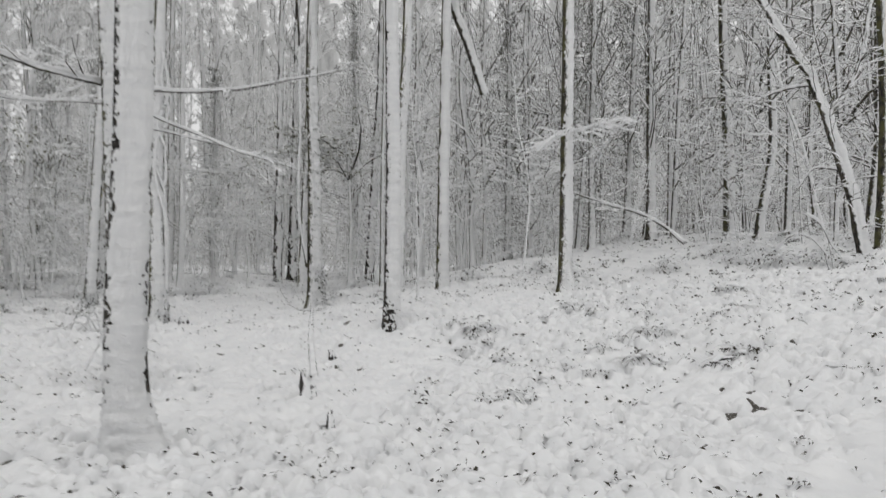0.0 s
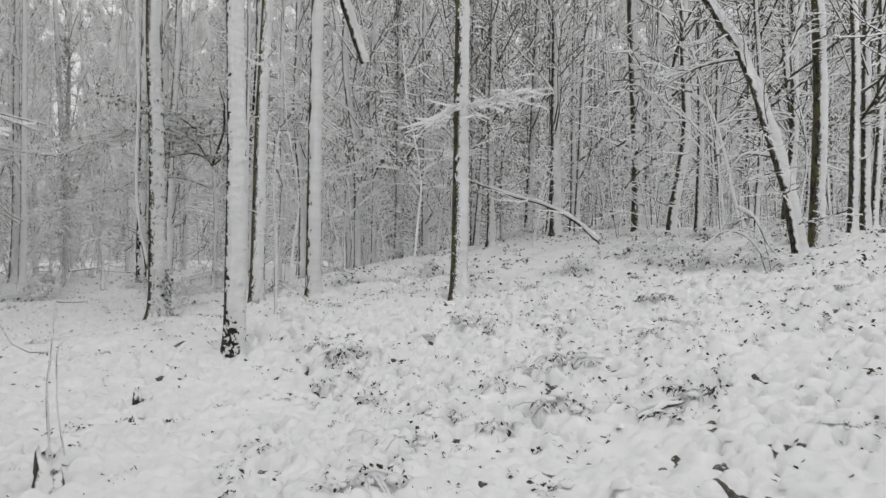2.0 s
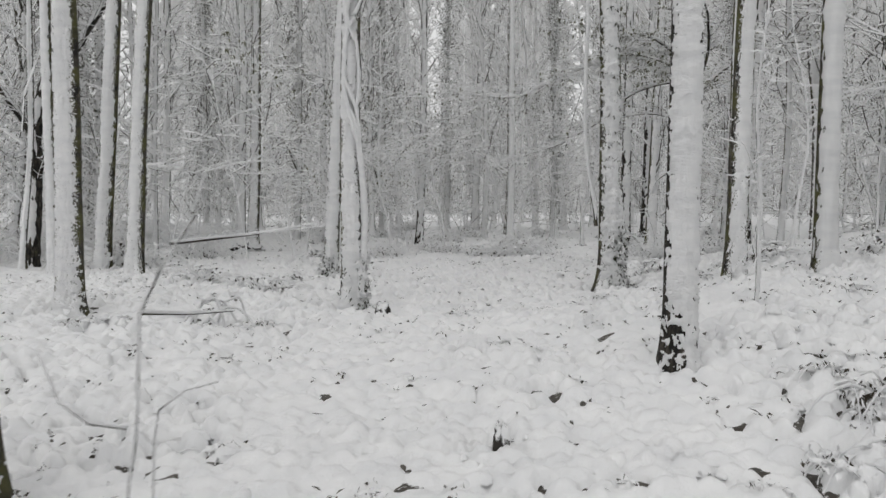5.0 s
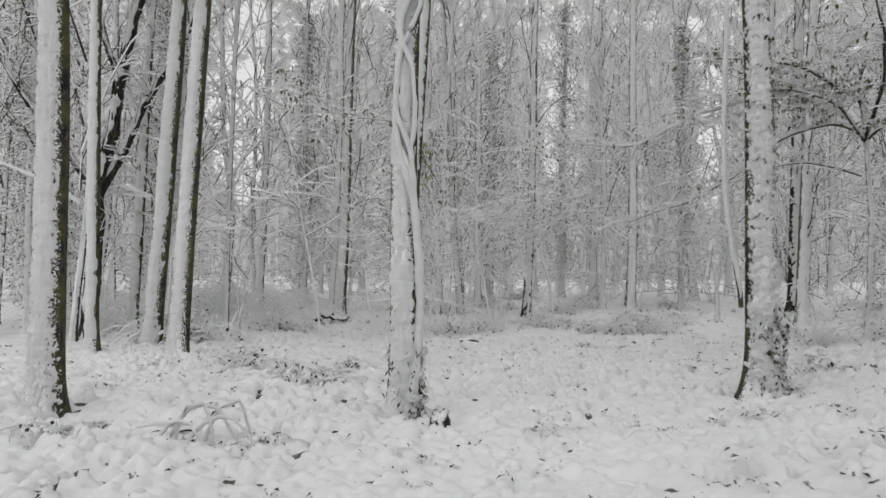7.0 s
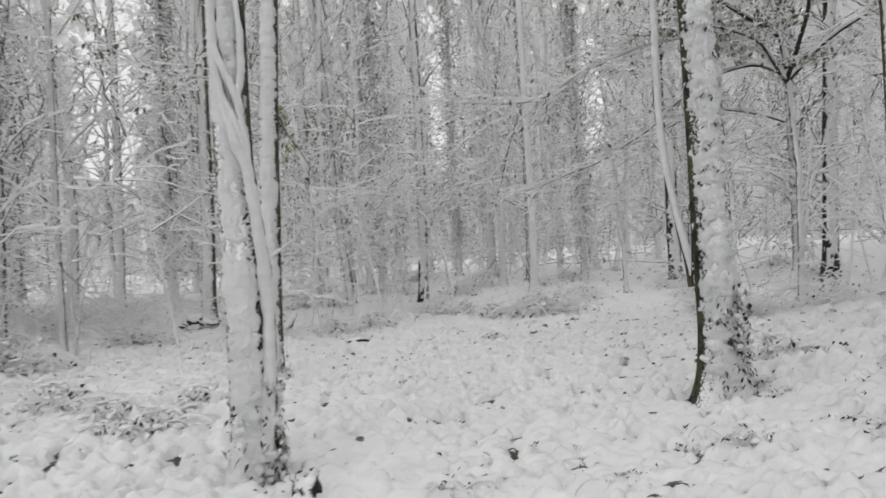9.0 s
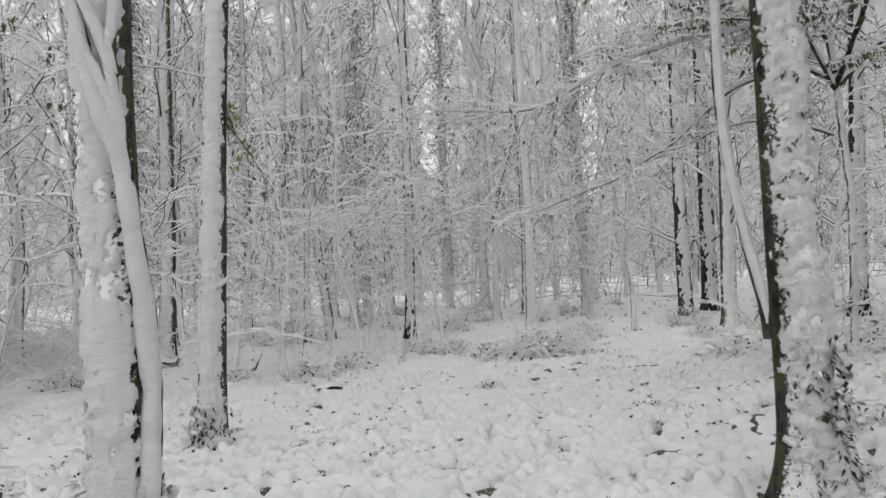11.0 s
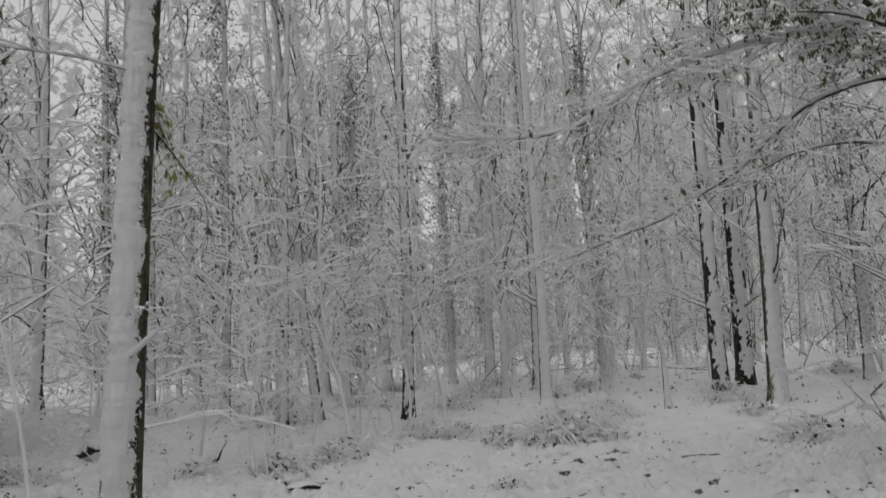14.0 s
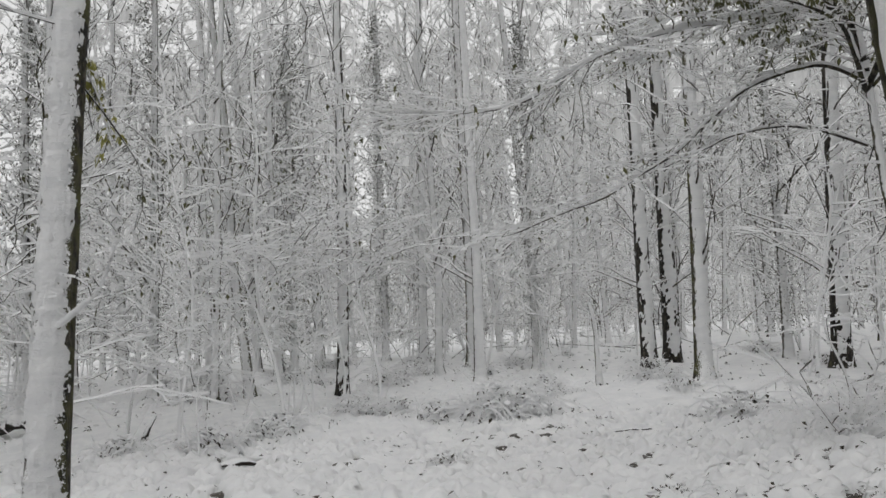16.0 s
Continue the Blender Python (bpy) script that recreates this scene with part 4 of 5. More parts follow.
limbed_tree(15.8, 5.8, "leaning crooked tree with snow along its upper side", [
    ("trunk", [(15.82, 5.76, 1.2), (15.74, 5.98, 2.59), (15.63, 6.24, 3.69), (15.66, 6.68, 4.97), (15.62, 7.23, 5.98), (15.58, 7.75, 6.92), (15.53, 8.28, 7.89)], 0.12, 0.06, 3, 1.2),
    ("limb", [(15.68, 6.4, 4.3), (15.8, 5.9, 5.2), (15.9, 5.7, 6.5), (16.0, 5.4, 8.0)], 0.05, 0.02, 6, 1.2),
    ("limb", [(15.7, 6.1, 3.2), (15.5, 6.6, 3.3), (15.4, 6.9, 2.9)], 0.03, 0.012, 5, 0.6),
    ("limb", [(15.66, 6.68, 4.97), (15.5, 7.4, 4.9), (15.3, 8.0, 4.6)], 0.03, 0.01, 8, 0.9)])
limbed_tree(-0.3, 23.0, "dark forked tree with heavy rising limbs", [
    ("trunk", [(-0.32, 23.03, 0.1), (-0.21, 23.07, 2.12), (-0.18, 23.08, 3.24), (0.04, 23.18, 4.5), (0.15, 23.22, 5.56), (0.36, 23.3, 6.75), (0.5, 23.35, 7.63), (0.6, 23.4, 10)], 0.17, 0.07, 3, 1.5),
    ("limb", [(-0.18, 23.08, 3.14), (0.3, 23.28, 4.2), (0.61, 23.4, 5.06), (1.18, 23.59, 6.19), (1.53, 23.7, 7.32), (1.9, 23.8, 9)], 0.10, 0.04, 5, 1.4),
    ("limb", [(0.13, 23.21, 5.45), (-0.13, 23.11, 6.16), (-0.29, 23.04, 7.08), (-0.5, 23.0, 8.5)], 0.07, 0.03, 5, 1.2),
    ("limb", [(-0.2, 23.07, 3.0), (-0.8, 22.9, 4.0), (-1.5, 22.7, 4.9), (-2.2, 22.5, 6.2)], 0.08, 0.03, 5, 1.4)], mat=WET_BARK, snow=0.8)
yt = new("forked_tree")
yt.location = (13.6, 20.3, float(terrain(13.6, 20.3)))
tagged(yt, "slim forked tree with long snow-laden boughs and withered leaves", "tree", "trees of the wood")
limb("trunk", yt, [(13.72, 20.2, 0.15), (13.76, 20.17, 1.6), (13.78, 20.15, 2.9), (13.74, 20.2, 4.0)], 0.048, 0.042, 1101, 3, 0.8, snow=0.8)
limb("bough", yt, [(13.7, 20.22, 4.0), (13.74, 20.33, 5.1), (13.36, 20.29, 5.02), (12.55, 20.47, 4.85), (11.78, 20.55, 4.71), (10.91, 20.52, 4.43), (10.45, 20.76, 4.22), (10.14, 21.12, 4.02), (9.71, 21.72, 4.05), (8.67, 22.61, 4.31)], 0.03, 0.01, 1105, 14, 1.1, snow=1.7, leaves=520)
limb("bough", yt, [(13.7, 20.2, 4.1), (13.21, 20.3, 4.29), (12.55, 20.48, 4.13), (12.04, 20.61, 3.75), (11.53, 20.72, 3.34), (10.97, 20.94, 3.02), (10.31, 21.26, 2.75), (9.9, 21.54, 2.63)], 0.027, 0.006, 1109, 10, 0.9, mat=BARK, leaves=60)
limb("bough", yt, [(13.65, 20.2, 3.4), (12.91, 20.3, 3.6), (12.27, 20.57, 3.56), (11.93, 20.69, 3.42), (11.4, 20.9, 3.2)], 0.019, 0.006, 1113, 9, 0.7, mat=BARK, leaves=40)
limb("bough", yt, [(13.7, 20.2, 4.2), (13.6, 20.19, 4.71), (13.12, 20.11, 4.93), (12.6, 20.1, 5.2), (11.9, 20.3, 5.35), (11.1, 20.4, 5.4)], 0.04, 0.012, 1117, 14, 1.0, leaves=1100, mat=BARK)
limb("bough", yt, [(13.7, 20.2, 4.0), (13.3, 19.9, 4.25), (12.87, 19.65, 4.5), (12.3, 19.7, 4.7), (11.7, 19.9, 4.8)], 0.03, 0.008, 1129, 14, 0.8, leaves=1000, mat=BARK)
limb("bough", yt, [(13.7, 20.2, 4.0), (14.3, 20.0, 4.6), (15.0, 19.6, 5.0), (15.8, 19.2, 5.1)], 0.045, 0.012, 1121, 9, 1.0, leaves=260, mat=BARK)
limb("bough", yt, [(13.7, 20.2, 4.0), (13.5, 19.4, 4.7), (13.0, 18.5, 5.2), (12.3, 17.6, 5.5)], 0.04, 0.012, 1125, 9, 1.0, leaves=260, mat=BARK)


ROT = make_snowy("rotten_wood", -0.55, (0.018, 0.014, 0.010))


# ---- small things in the clearing ----
def thin_sapling(x, y, stems, seed, label, twigs=3.0, reach=0.35, snow=1.1, mat=TWIG):
    root = new("sapling")
    root.location = (x, y, float(terrain(x, y)))
    o = np.array(root.location)
    for i, (pts, r) in enumerate(stems):
        limb("stem", root, [tuple(np.array(p) + o) for p in pts], r, r * 0.4, seed + 11 * i, twigs, reach, n=6, snow=snow, mat=mat)
    return tagged(root, label, "sapling", "saplings under the trees")


thin_sapling(4.45, 7.0, [([(-0.05, 0.0, 0.25), (-0.07, 0.0, 0.7), (-0.04, 0.0, 0.99), (-0.03, 0.0, 1.3), (0.03, 0.0, 1.43), (0.14, 0.0, 1.59)], 0.008), ([(0.08, 0.0, 1.51), (0.3, 0.05, 1.53), (0.5, 0.1, 1.57)], 0.005), ([(-0.02, 0.0, 1.3), (0.11, 0.05, 1.29), (0.24, 0.1, 1.29)], 0.005), ([(0.14, 0.0, 1.59), (0.18, -0.04, 1.72), (0.39, -0.08, 1.75)], 0.004), ([(-0.06, 0.0, 0.96), (-0.17, 0.04, 0.97), (-0.26, 0.08, 1.03), (-0.33, 0.12, 1.17)], 0.0045), ([(0.05, 0.0, 0.24), (0.01, 0.02, 0.65), (0.01, 0.04, 0.99), (0.19, 0.06, 1.06)], 0.005)], 1201, "thin leafless sapling growing beside a rotten stump", twigs=0.0, snow=1.1, mat=BARK)
thin_sapling(9.45, 11.45, [([(0, 0, -0.1), (0.01, 0, 0.9), (-0.03, 0.02, 1.8), (0.05, 0.02, 2.8), (0.1, 0.05, 4.2)], 0.02)], 1301, "single straight sapling thickly coated in snow", 4.0, 0.7)
thin_sapling(2.95, 8.85, [([(-0.28, 0.0, 0.26), (-0.12, 0.0, 0.6), (-0.11, 0.0, 0.76), (-0.06, 0.0, 1.16), (-0.01, 0.0, 1.86), (0.01, 0.0, 2.56)], 0.008), ([(-0.11, 0.0, 0.7), (0.15, 0.0, 0.58), (0.49, 0.0, 0.43)], 0.013), ([(0.15, 0.0, 0.58), (0.33, -0.02, 0.35), (0.35, -0.04, 0.06)], 0.012)], 1401, "broken sapling leaning against the mossy tree", twigs=0.0, snow=1.3, mat=BARK)
thin_sapling(12.4, 19.6, [([(0, 0, -0.1), (0.1, 0, 0.5), (0.0, 0.1, 1.1), (0.2, 0.1, 1.7)], 0.012), ([(0.1, 0, -0.1), (-0.2, 0.1, 0.4), (-0.6, 0.1, 0.8)], 0.01), ([(0.0, 0, -0.1), (0.4, 0, 0.5), (0.7, 0.0, 1.2)], 0.01)], 1501, "open shrub of thin snow-coated stems", 9.0, 0.6)
bank = float(terrain(13.2, 8.04))
thin_sapling(13.2, 8.04, [([(x, y, z - bank) for x, y, z in [(0.0, 0.0, 1.8), (0.0, 0.44, 2.14), (0.0, 1.02, 2.42), (0.0, 1.95, 2.69), (0.0, 3.06, 3.07)]], 0.03)], 1701, "thin fallen branch arched over the bank under snow", 4.0, 0.5, snow=1.2, mat=BARK)
bank = float(terrain(14.6, 6.28))
thin_sapling(14.6, 6.28, [([(x, y, z - bank) for x, y, z in q], 0.02) for q in [[(0.0, 0.0, 1.96), (0.0, 0.05, 2.51), (0.0, -0.13, 2.86), (0.0, -0.39, 3.04)], [(0.0, 0.09, 2.33), (0.0, -0.18, 2.14), (0.0, -0.36, 1.78), (0.0, -0.57, 1.51)], [(-0.2, 0.6, 1.68), (-0.2, 0.23, 1.96), (-0.2, -0.13, 1.86), (-0.2, -0.39, 1.55)]]], 1711, "tangle of bent snowy stems on the bank", 5.0, 0.7, snow=1.4)
thin_sapling(14.4, 28.2, [([(0, 0, -0.1), (-0.02, 0, 0.7), (-0.05, 0, 1.3), (-0.12, 0, 1.7)], 0.07)], 1601, "snapped young stem coated in snow", 3.0, 0.5)


def lump_mesh(name, pts, radii, mat, n=9, jitter=0.02, seed=0):
    v, f = tube(spline(pts, 0.03), np.interp(np.linspace(0, 1, len(spline(pts, 0.03))), np.linspace(0, 1, len(radii)), radii), n, jitter, seed)
    return mesh_of(name, v, f, [mat])


def stump(x, y, r, h, seed, label):
    """Splintered dark wood with a little snow on the top."""
    root = new("stump")
    root.location = (x, y, float(terrain(x, y)) + 0.02)
    rng = np.random.default_rng(seed)
    n = 18
    a = np.arange(n) * 2 * np.pi / n
    edge = h * (0.75 + 0.45 * rng.random(n))
    rows = []
    for k, q in ((-0.15, 1.45), (0.15, 1.15), (0.55, 0.95), (1.0, 0.85)):
        rr = r * q * (1 + 0.22 * np.sin(3 * a + seed) + 0.16 * rng.normal(0, 1, n))
        rows.append(np.stack([rr * np.cos(a), rr * np.sin(a), edge * k if k > 0 else a * 0 - 0.15], -1))
    rows.append(np.stack([r * 0.35 * np.cos(a), r * 0.35 * np.sin(a), a * 0 + h * 0.6], -1))
    part("wood", mesh_of("wood", np.vstack(rows), ring_faces(n, 5), [ROT]), root)
    part("snow_cap", lump_mesh("snow_cap", [(-r * 0.7, 0, h * 0.66), (-r * 0.2, 0.02, h * 0.8), (r * 0.3, 0.03, h * 0.72), (r * 0.6, 0, h * 0.6)], [0.01, r * 0.3, r * 0.26, 0.01], CRUST, 9, 0.015, seed + 3), root, "cap of snow")
    return tagged(root, label, "stump", "stumps in the snow")


stump(4.43, 7.1, 0.085, 0.25, 2001, "rotten brown stump half buried in snow")
stump(6.2, 14.68, 0.075, 0.11, 2004, "dark stump with rough bark beside the wrapped tree")
stump(3.7, 5.5, 0.03, 0.16, 2007, "short broken stub standing in the snow")
stump(6.29, 9.5, 0.045, 0.10, 2010, "small grey stub standing in the snow")
stump(8.59, 25.3, 0.06, 0.14, 2013, "low dark stump at the clearing's edge")


def stick(pts, r, seed, label):
    root = new("stick")
    o = np.array([pts[0][0], pts[0][1], float(terrain(pts[0][0], pts[0][1]))])
    root.location = o
    line = [np.array((p[0], p[1], float(terrain(p[0], p[1])) + p[2] - 0.07)) - o for p in pts]
    part("wood", lump_mesh("wood", line, [r * 0.5, r, r * 0.8, r * 0.3], ROT, 8, r * 0.6, seed), root)
    part("snow_load", lump_mesh("snow_load", [p + np.array([0, 0.01 + 0.3 * r, r * 0.9]) for p in line], [r * 0.3, r * 0.6, r * 0.6, r * 0.2], CRUST, 8, r * 0.4, seed + 1), root, "strip of snow on top")
    return tagged(root, label, "fallen branch", "fallen branches in the snow")


stick([(3.45, 14.4, 0.09), (3.7, 14.38, 0.11), (3.95, 14.4, 0.1)], 0.045, 2101, "short black piece of fallen branch")
stick([(7.0, 22.75, 0.1), (7.2, 22.72, 0.13), (7.45, 22.75, 0.09)], 0.05, 2104, "short black piece of fallen branch")
stick([(11.35, 22.6, 0.07), (11.7, 22.4, 0.12), (12.1, 22.2, 0.1), (12.3, 22.1, 0.05)], 0.016, 2107, "long thin branch lying on the snow")
stick([(9.1, 14.1, 0.06), (9.25, 14.14, 0.08), (9.5, 14.2, 0.07)], 0.03, 2110, "dark stick lying near the mossy tree")
stick([(8.1, 4.6, 0.08), (8.25, 4.5, 0.12), (8.5, 4.4, 0.1)], 0.035, 2113, "brown broken wood showing through snow")
stick([(9.1, 5.95, 0.1), (9.25, 5.95, 0.14), (9.45, 5.9, 0.09)], 0.05, 2116, "dark log end under the snow")
stick([(5.95, 24.9, 0.02), (6.05, 24.9, 0.26), (6.2, 24.9, 0.52)], 0.04, 2119, "slanting dark stub below the thicket")
stick([(3.6, 27.9, 0.12), (3.95, 27.8, 0.3), (4.45, 27.85, 0.14)], 0.12, 2122, "black upturned roots at a tree's foot")


# ---- low growth under the snow ----
def mound_mesh(seed, n, size, mat):
    """Arching bramble stems, loaded with snow."""
    rng = np.random.default_rng(seed)
    segs = []
    for _ in range(n):
        az, a0 = rng.uniform(0, 2 * np.pi), rng.uniform(0, 2 * np.pi)
        p = np.array([np.cos(a0), np.sin(a0), 0]) * size * rng.uniform(0, 0.6)
        d = np.array([np.cos(az), np.sin(az), rng.uniform(1.0, 2.2)])
        L = size * rng.uniform(0.8, 1.7)
        k = 7
        r = rng.uniform(0.006, 0.011)
        for i in range(k):
            d = unit(d + np.array([0, 0, -0.36]) + rng.normal(0, 0.12, 3))
            q = p + d * L / k
            segs.append((*p, *q, r, r * 0.92))
            if rng.random() < 0.5:
                e = unit(d + rng.normal(0, 0.8, 3))
                segs.append((*q, *(q + e * size * 0.25), r * 0.8, r * 0.6))
            p, r = q, r * 0.92
    return branch_mesh("stems", segs, [mat], 1.2)


def cushions(rng, spots, lo, hi):
    """Uneven pillows of snow at the spots, as vertices and quads."""
    th = np.arange(7) * 2 * np.pi / 7
    v, f = [], []
    for o in spots:
        r = rng.uniform(lo, hi)
        wave = 1 + 0.28 * np.sin(2 * th + rng.uniform(0, 6)) + 0.15 * np.sin(3 * th + rng.uniform(0, 6))
        tilt = rng.normal(0, 0.25, 2)
        k = len(v)
        for rr, zz in ((0.7, -0.2), (1.0, -0.04), (0.72, 0.22), (0.22, 0.36)):
            x, y = np.cos(th) * rr * r * wave, np.sin(th) * rr * r * wave
            v += list(np.stack([o[0] + x, o[1] + y, o[2] + zz * r + tilt[0] * x + tilt[1] * y], -1))
        f += [[k + 7 * m + n, k + 7 * m + (n + 1) % 7, k + 7 * m + 7 + (n + 1) % 7, k + 7 * m + 7 + n] for m in range(3) for n in range(7)]
        f += [[k + 21, k + 22, k + 23, k + 24], [k + 21, k + 24, k + 25, k + 26]]
    return v, f


def heap_kit(seed, size, high, count, stems):
    """A snowed-in bramble: arching stems, dark leaves inside, pillows of snow upon them."""
    rng = np.random.default_rng(seed)

    def dome(g, lo, hi):
        a, q = g.uniform(0, 2 * np.pi), g.random() ** 0.6
        k = 0.75 + 0.3 * np.sin(3 * a + seed) * q
        return np.array([np.cos(a) * q * size * k, np.sin(a) * q * size * k, high * (1 - q * q) * g.uniform(lo, hi) + 0.03])
    v, f = cushions(rng, [dome(rng, 0.75, 1.1) for _ in range(count)], 0.022, 0.06)
    snow = mesh_of("snow_load", v, f, [SNOW])
    leaves = leaf_cloud(seed + 1, count * 2, lambda g: dome(g, 0.3, 1.0), 0.085, BRAMBLE, 1.0)
    return snow, leaves, mound_mesh(seed + 2, stems, size * 0.9, HEAPED)


HEAPS = [heap_kit(600 + 9 * k, *q) for k, q in enumerate(((1.0, 0.5, 70, 34), (0.65, 0.32, 40, 22), (0.45, 0.24, 26, 14), (0.75, 0.28, 46, 20)))]
SHRUB = mound_mesh(611, 80, 2.3, HEAPED)
rng = np.random.default_rng(61)


def mound(x, y, k, turn, scale=1.0, label="low bramble mound bowed under snow"):
    root = new("bramble_bush")
    root.matrix_world = pose(x, y, float(terrain(x, y)) - 0.03, 0, 0, turn) @ Matrix.Scale(scale, 4)
    snow, leaves, stems = HEAPS[k]
    tagged(part("snow_load", snow, root, "pillows of snow"), kind="stuff")
    tagged(part("foliage", leaves, root, "dark withered leaves"), kind="stuff")
    tagged(part("spray", stems, root), kind="stuff")
    return tagged(root, label, "bramble bush", "bramble bushes under snow")


def shrub(x, y, turn, scale):
    root = new("shrub", SHRUB)
    root.matrix_world = pose(x, y, float(terrain(x, y)) - 0.03, 0, 0, turn) @ Matrix.Scale(scale, 4)
    return tagged(root, "tall arching grey shrub hung with snow", "shrub", "shrubs at the wood's edge")


mound(11.2, 25.3, 0, 20, 1.1, "wide grey bramble mound with a hollow under it")
mound(10.3, 25.8, 1, 80, 1.0)
for x, y, turn, size in ((1.9, 29.2, 10, 1.0), (0.5, 27.6, 130, 0.9), (-0.9, 25.2, 250, 0.85)):
    shrub(x, y, turn, size)
shrub(12.8, 19.8, 40, 0.4)
shrub(11.5, 25.7, 70, 0.45)
loops = new("bramble_bush")
loops.location = (4.15, 14.0, float(terrain(4.15, 14.0)))
for i, (x0, x1, h, y1) in enumerate(((-0.3, 0.25, 0.3, 0.1), (-0.15, 0.45, 0.22, -0.1), (-0.4, 0.05, 0.2, -0.2), (0.0, 0.35, 0.32, 0.25), (-0.25, 0.1, 0.36, -0.05))):
    q = [(4.15 + x0, 14.0, 0.0), (4.15 + x0 * 0.7 + x1 * 0.3, 14.0 + y1 * 0.4, h * 0.9), (4.15 + x0 * 0.3 + x1 * 0.7, 14.0 + y1 * 0.8, h), (4.15 + x1, 14.0 + y1, 0.02)]
    limb("stem", loops, [(x, y, z + float(terrain(x, y))) for x, y, z in q], 0.012, 0.008, 2401 + 7 * i, snow=1.5)
tagged(loops, "looping bramble stems bent down by snow", "bramble bush", "bramble bushes under snow")
for x, y, k in ((4.9, 16.9, 2), (4.4, 17.6, 2), (5.2, 17.8, 2), (3.6, 18.4, 1), (12.8, 13.6, 1), (14.2, 12.6, 1), (13.4, 10.9, 2), (14.6, 9.4, 1), (15.0, 7.2, 1), (15.6, 8.2, 0), (16.9, 9.0, 0), (14.9, 6.2, 1), (12.0, 14.9, 1), (11.0, 16.6, 2), (9.2, 21.6, 2),
                (6.9, 24.2, 1), (1.9, 22.6, 0), (7.9, 26.0, 1), (9.3, 27.4, 0), (13.2, 27.6, 1), (15.2, 26.4, 2)):
    mound(x, y, k, rng.uniform(0, 360), rng.uniform(0.7, 1.1))
for x, y, k in ((5.8, 24.4, 1), (7.6, 25.0, 1), (9.9, 27.0, 1), (13.6, 29.2, 1), (11.6, 25.7, 1)):
    mound(x, y, k, rng.uniform(0, 360), rng.uniform(0.7, 1.1))
made = 0
for _ in range(800):
    d, a = rng.uniform(14, 36), rng.uniform(radians(-24), radians(96))
    x, y = 4.5 + d * np.sin(a), 8 + d * np.cos(a)
    if (6 < x < 16 and y < 31 and x - 0.25 * (y - 5) < 9) or made >= 70:
        continue
    made += 1
    mound(x, y, int(rng.integers(4)), rng.uniform(0, 360), rng.uniform(0.8, 1.4))


# small clumps of looped stems and dark leaves that hold the snow up
def clump_kit(seed):
    rng = np.random.default_rng(seed)
    segs = []
    for _ in range(12):
        az = rng.uniform(0, 2 * np.pi)
        p = np.append(rng.normal(0, 0.1, 2), 0.0)
        d = np.array([np.cos(az), np.sin(az), rng.uniform(0.9, 1.6)])
        r = rng.uniform(0.005, 0.010)
        L = rng.uniform(0.25, 0.5)
        for i in range(6):
            d = unit(d + np.array([0, 0, -0.45]) + rng.normal(0, 0.12, 3))
            q = p + d * L / 6
            segs.append((*p, *q, r, r * 0.95))
            p, r = q, r * 0.95
    v, f = bars(segs, 0.5, 3)
    v, f, th = list(v), list(f), np.arange(8) * np.pi / 4
    # cushions of snow lying over the leaves
    for _ in range(5):
        a, q, s = rng.uniform(0, 2 * np.pi), 0.26 * rng.random() ** 0.5, rng.uniform(0.022, 0.05)
        o = np.array([np.cos(a) * q, np.sin(a) * q, 0.08 - 0.22 * q + rng.uniform(-0.02, 0.03)])
        wave = 1 + 0.25 * np.sin(2 * th + rng.uniform(0, 6)) + 0.12 * np.sin(3 * th + rng.uniform(0, 6))
        k = len(v)
        for rr, zz in ((0.75, -0.32), (1.0, -0.05), (0.75, 0.3), (0.3, 0.46)):
            v += [o + np.array([np.cos(t) * rr * s * w, np.sin(t) * rr * s * w, zz * s]) for t, w in zip(th, wave)]
        f += [[k + 8 * m + n, k + 8 * m + (n + 1) % 8, k + 8 * m + 8 + (n + 1) % 8, k + 8 * m + 8 + n] for m in range(3) for n in range(8)]
        t0 = k + 24
        f += [[t0, t0 + 1, t0 + 2, t0 + 3], [t0, t0 + 3, t0 + 4, t0 + 7], [t0 + 4, t0 + 5, t0 + 6, t0 + 7]]
    stems = mesh_of("stems", v, f, [SNOW])

    def place(g):
        a, q = g.uniform(0, 2 * np.pi), 0.24 * g.random() ** 0.6
        return np.cos(a) * q, np.sin(a) * q, g.uniform(0.02, 0.11) * (1 - q * 2.2) + 0.015
    return stems, leaf_cloud(seed + 1, 60, place, 0.06, BRAMBLE, 1.2)


CLUMPS = [clump_kit(640 + 5 * k) for k in range(5)]


def clump(x, y, k, turn, scale):
    root = new("bramble_bush")
    root.matrix_world = pose(x, y, float(ground_z(x, y)) - 0.05, 0, 0, turn) @ Matrix.Scale(scale, 4)
    tagged(part("spray", CLUMPS[k][0], root), kind="stuff")
    tagged(part("foliage", CLUMPS[k][1], root, "dark withered leaves"), kind="stuff")
    return tagged(root, "small clump of dark leaves under looped snowy stems", "bramble bush", "bramble bushes under snow")


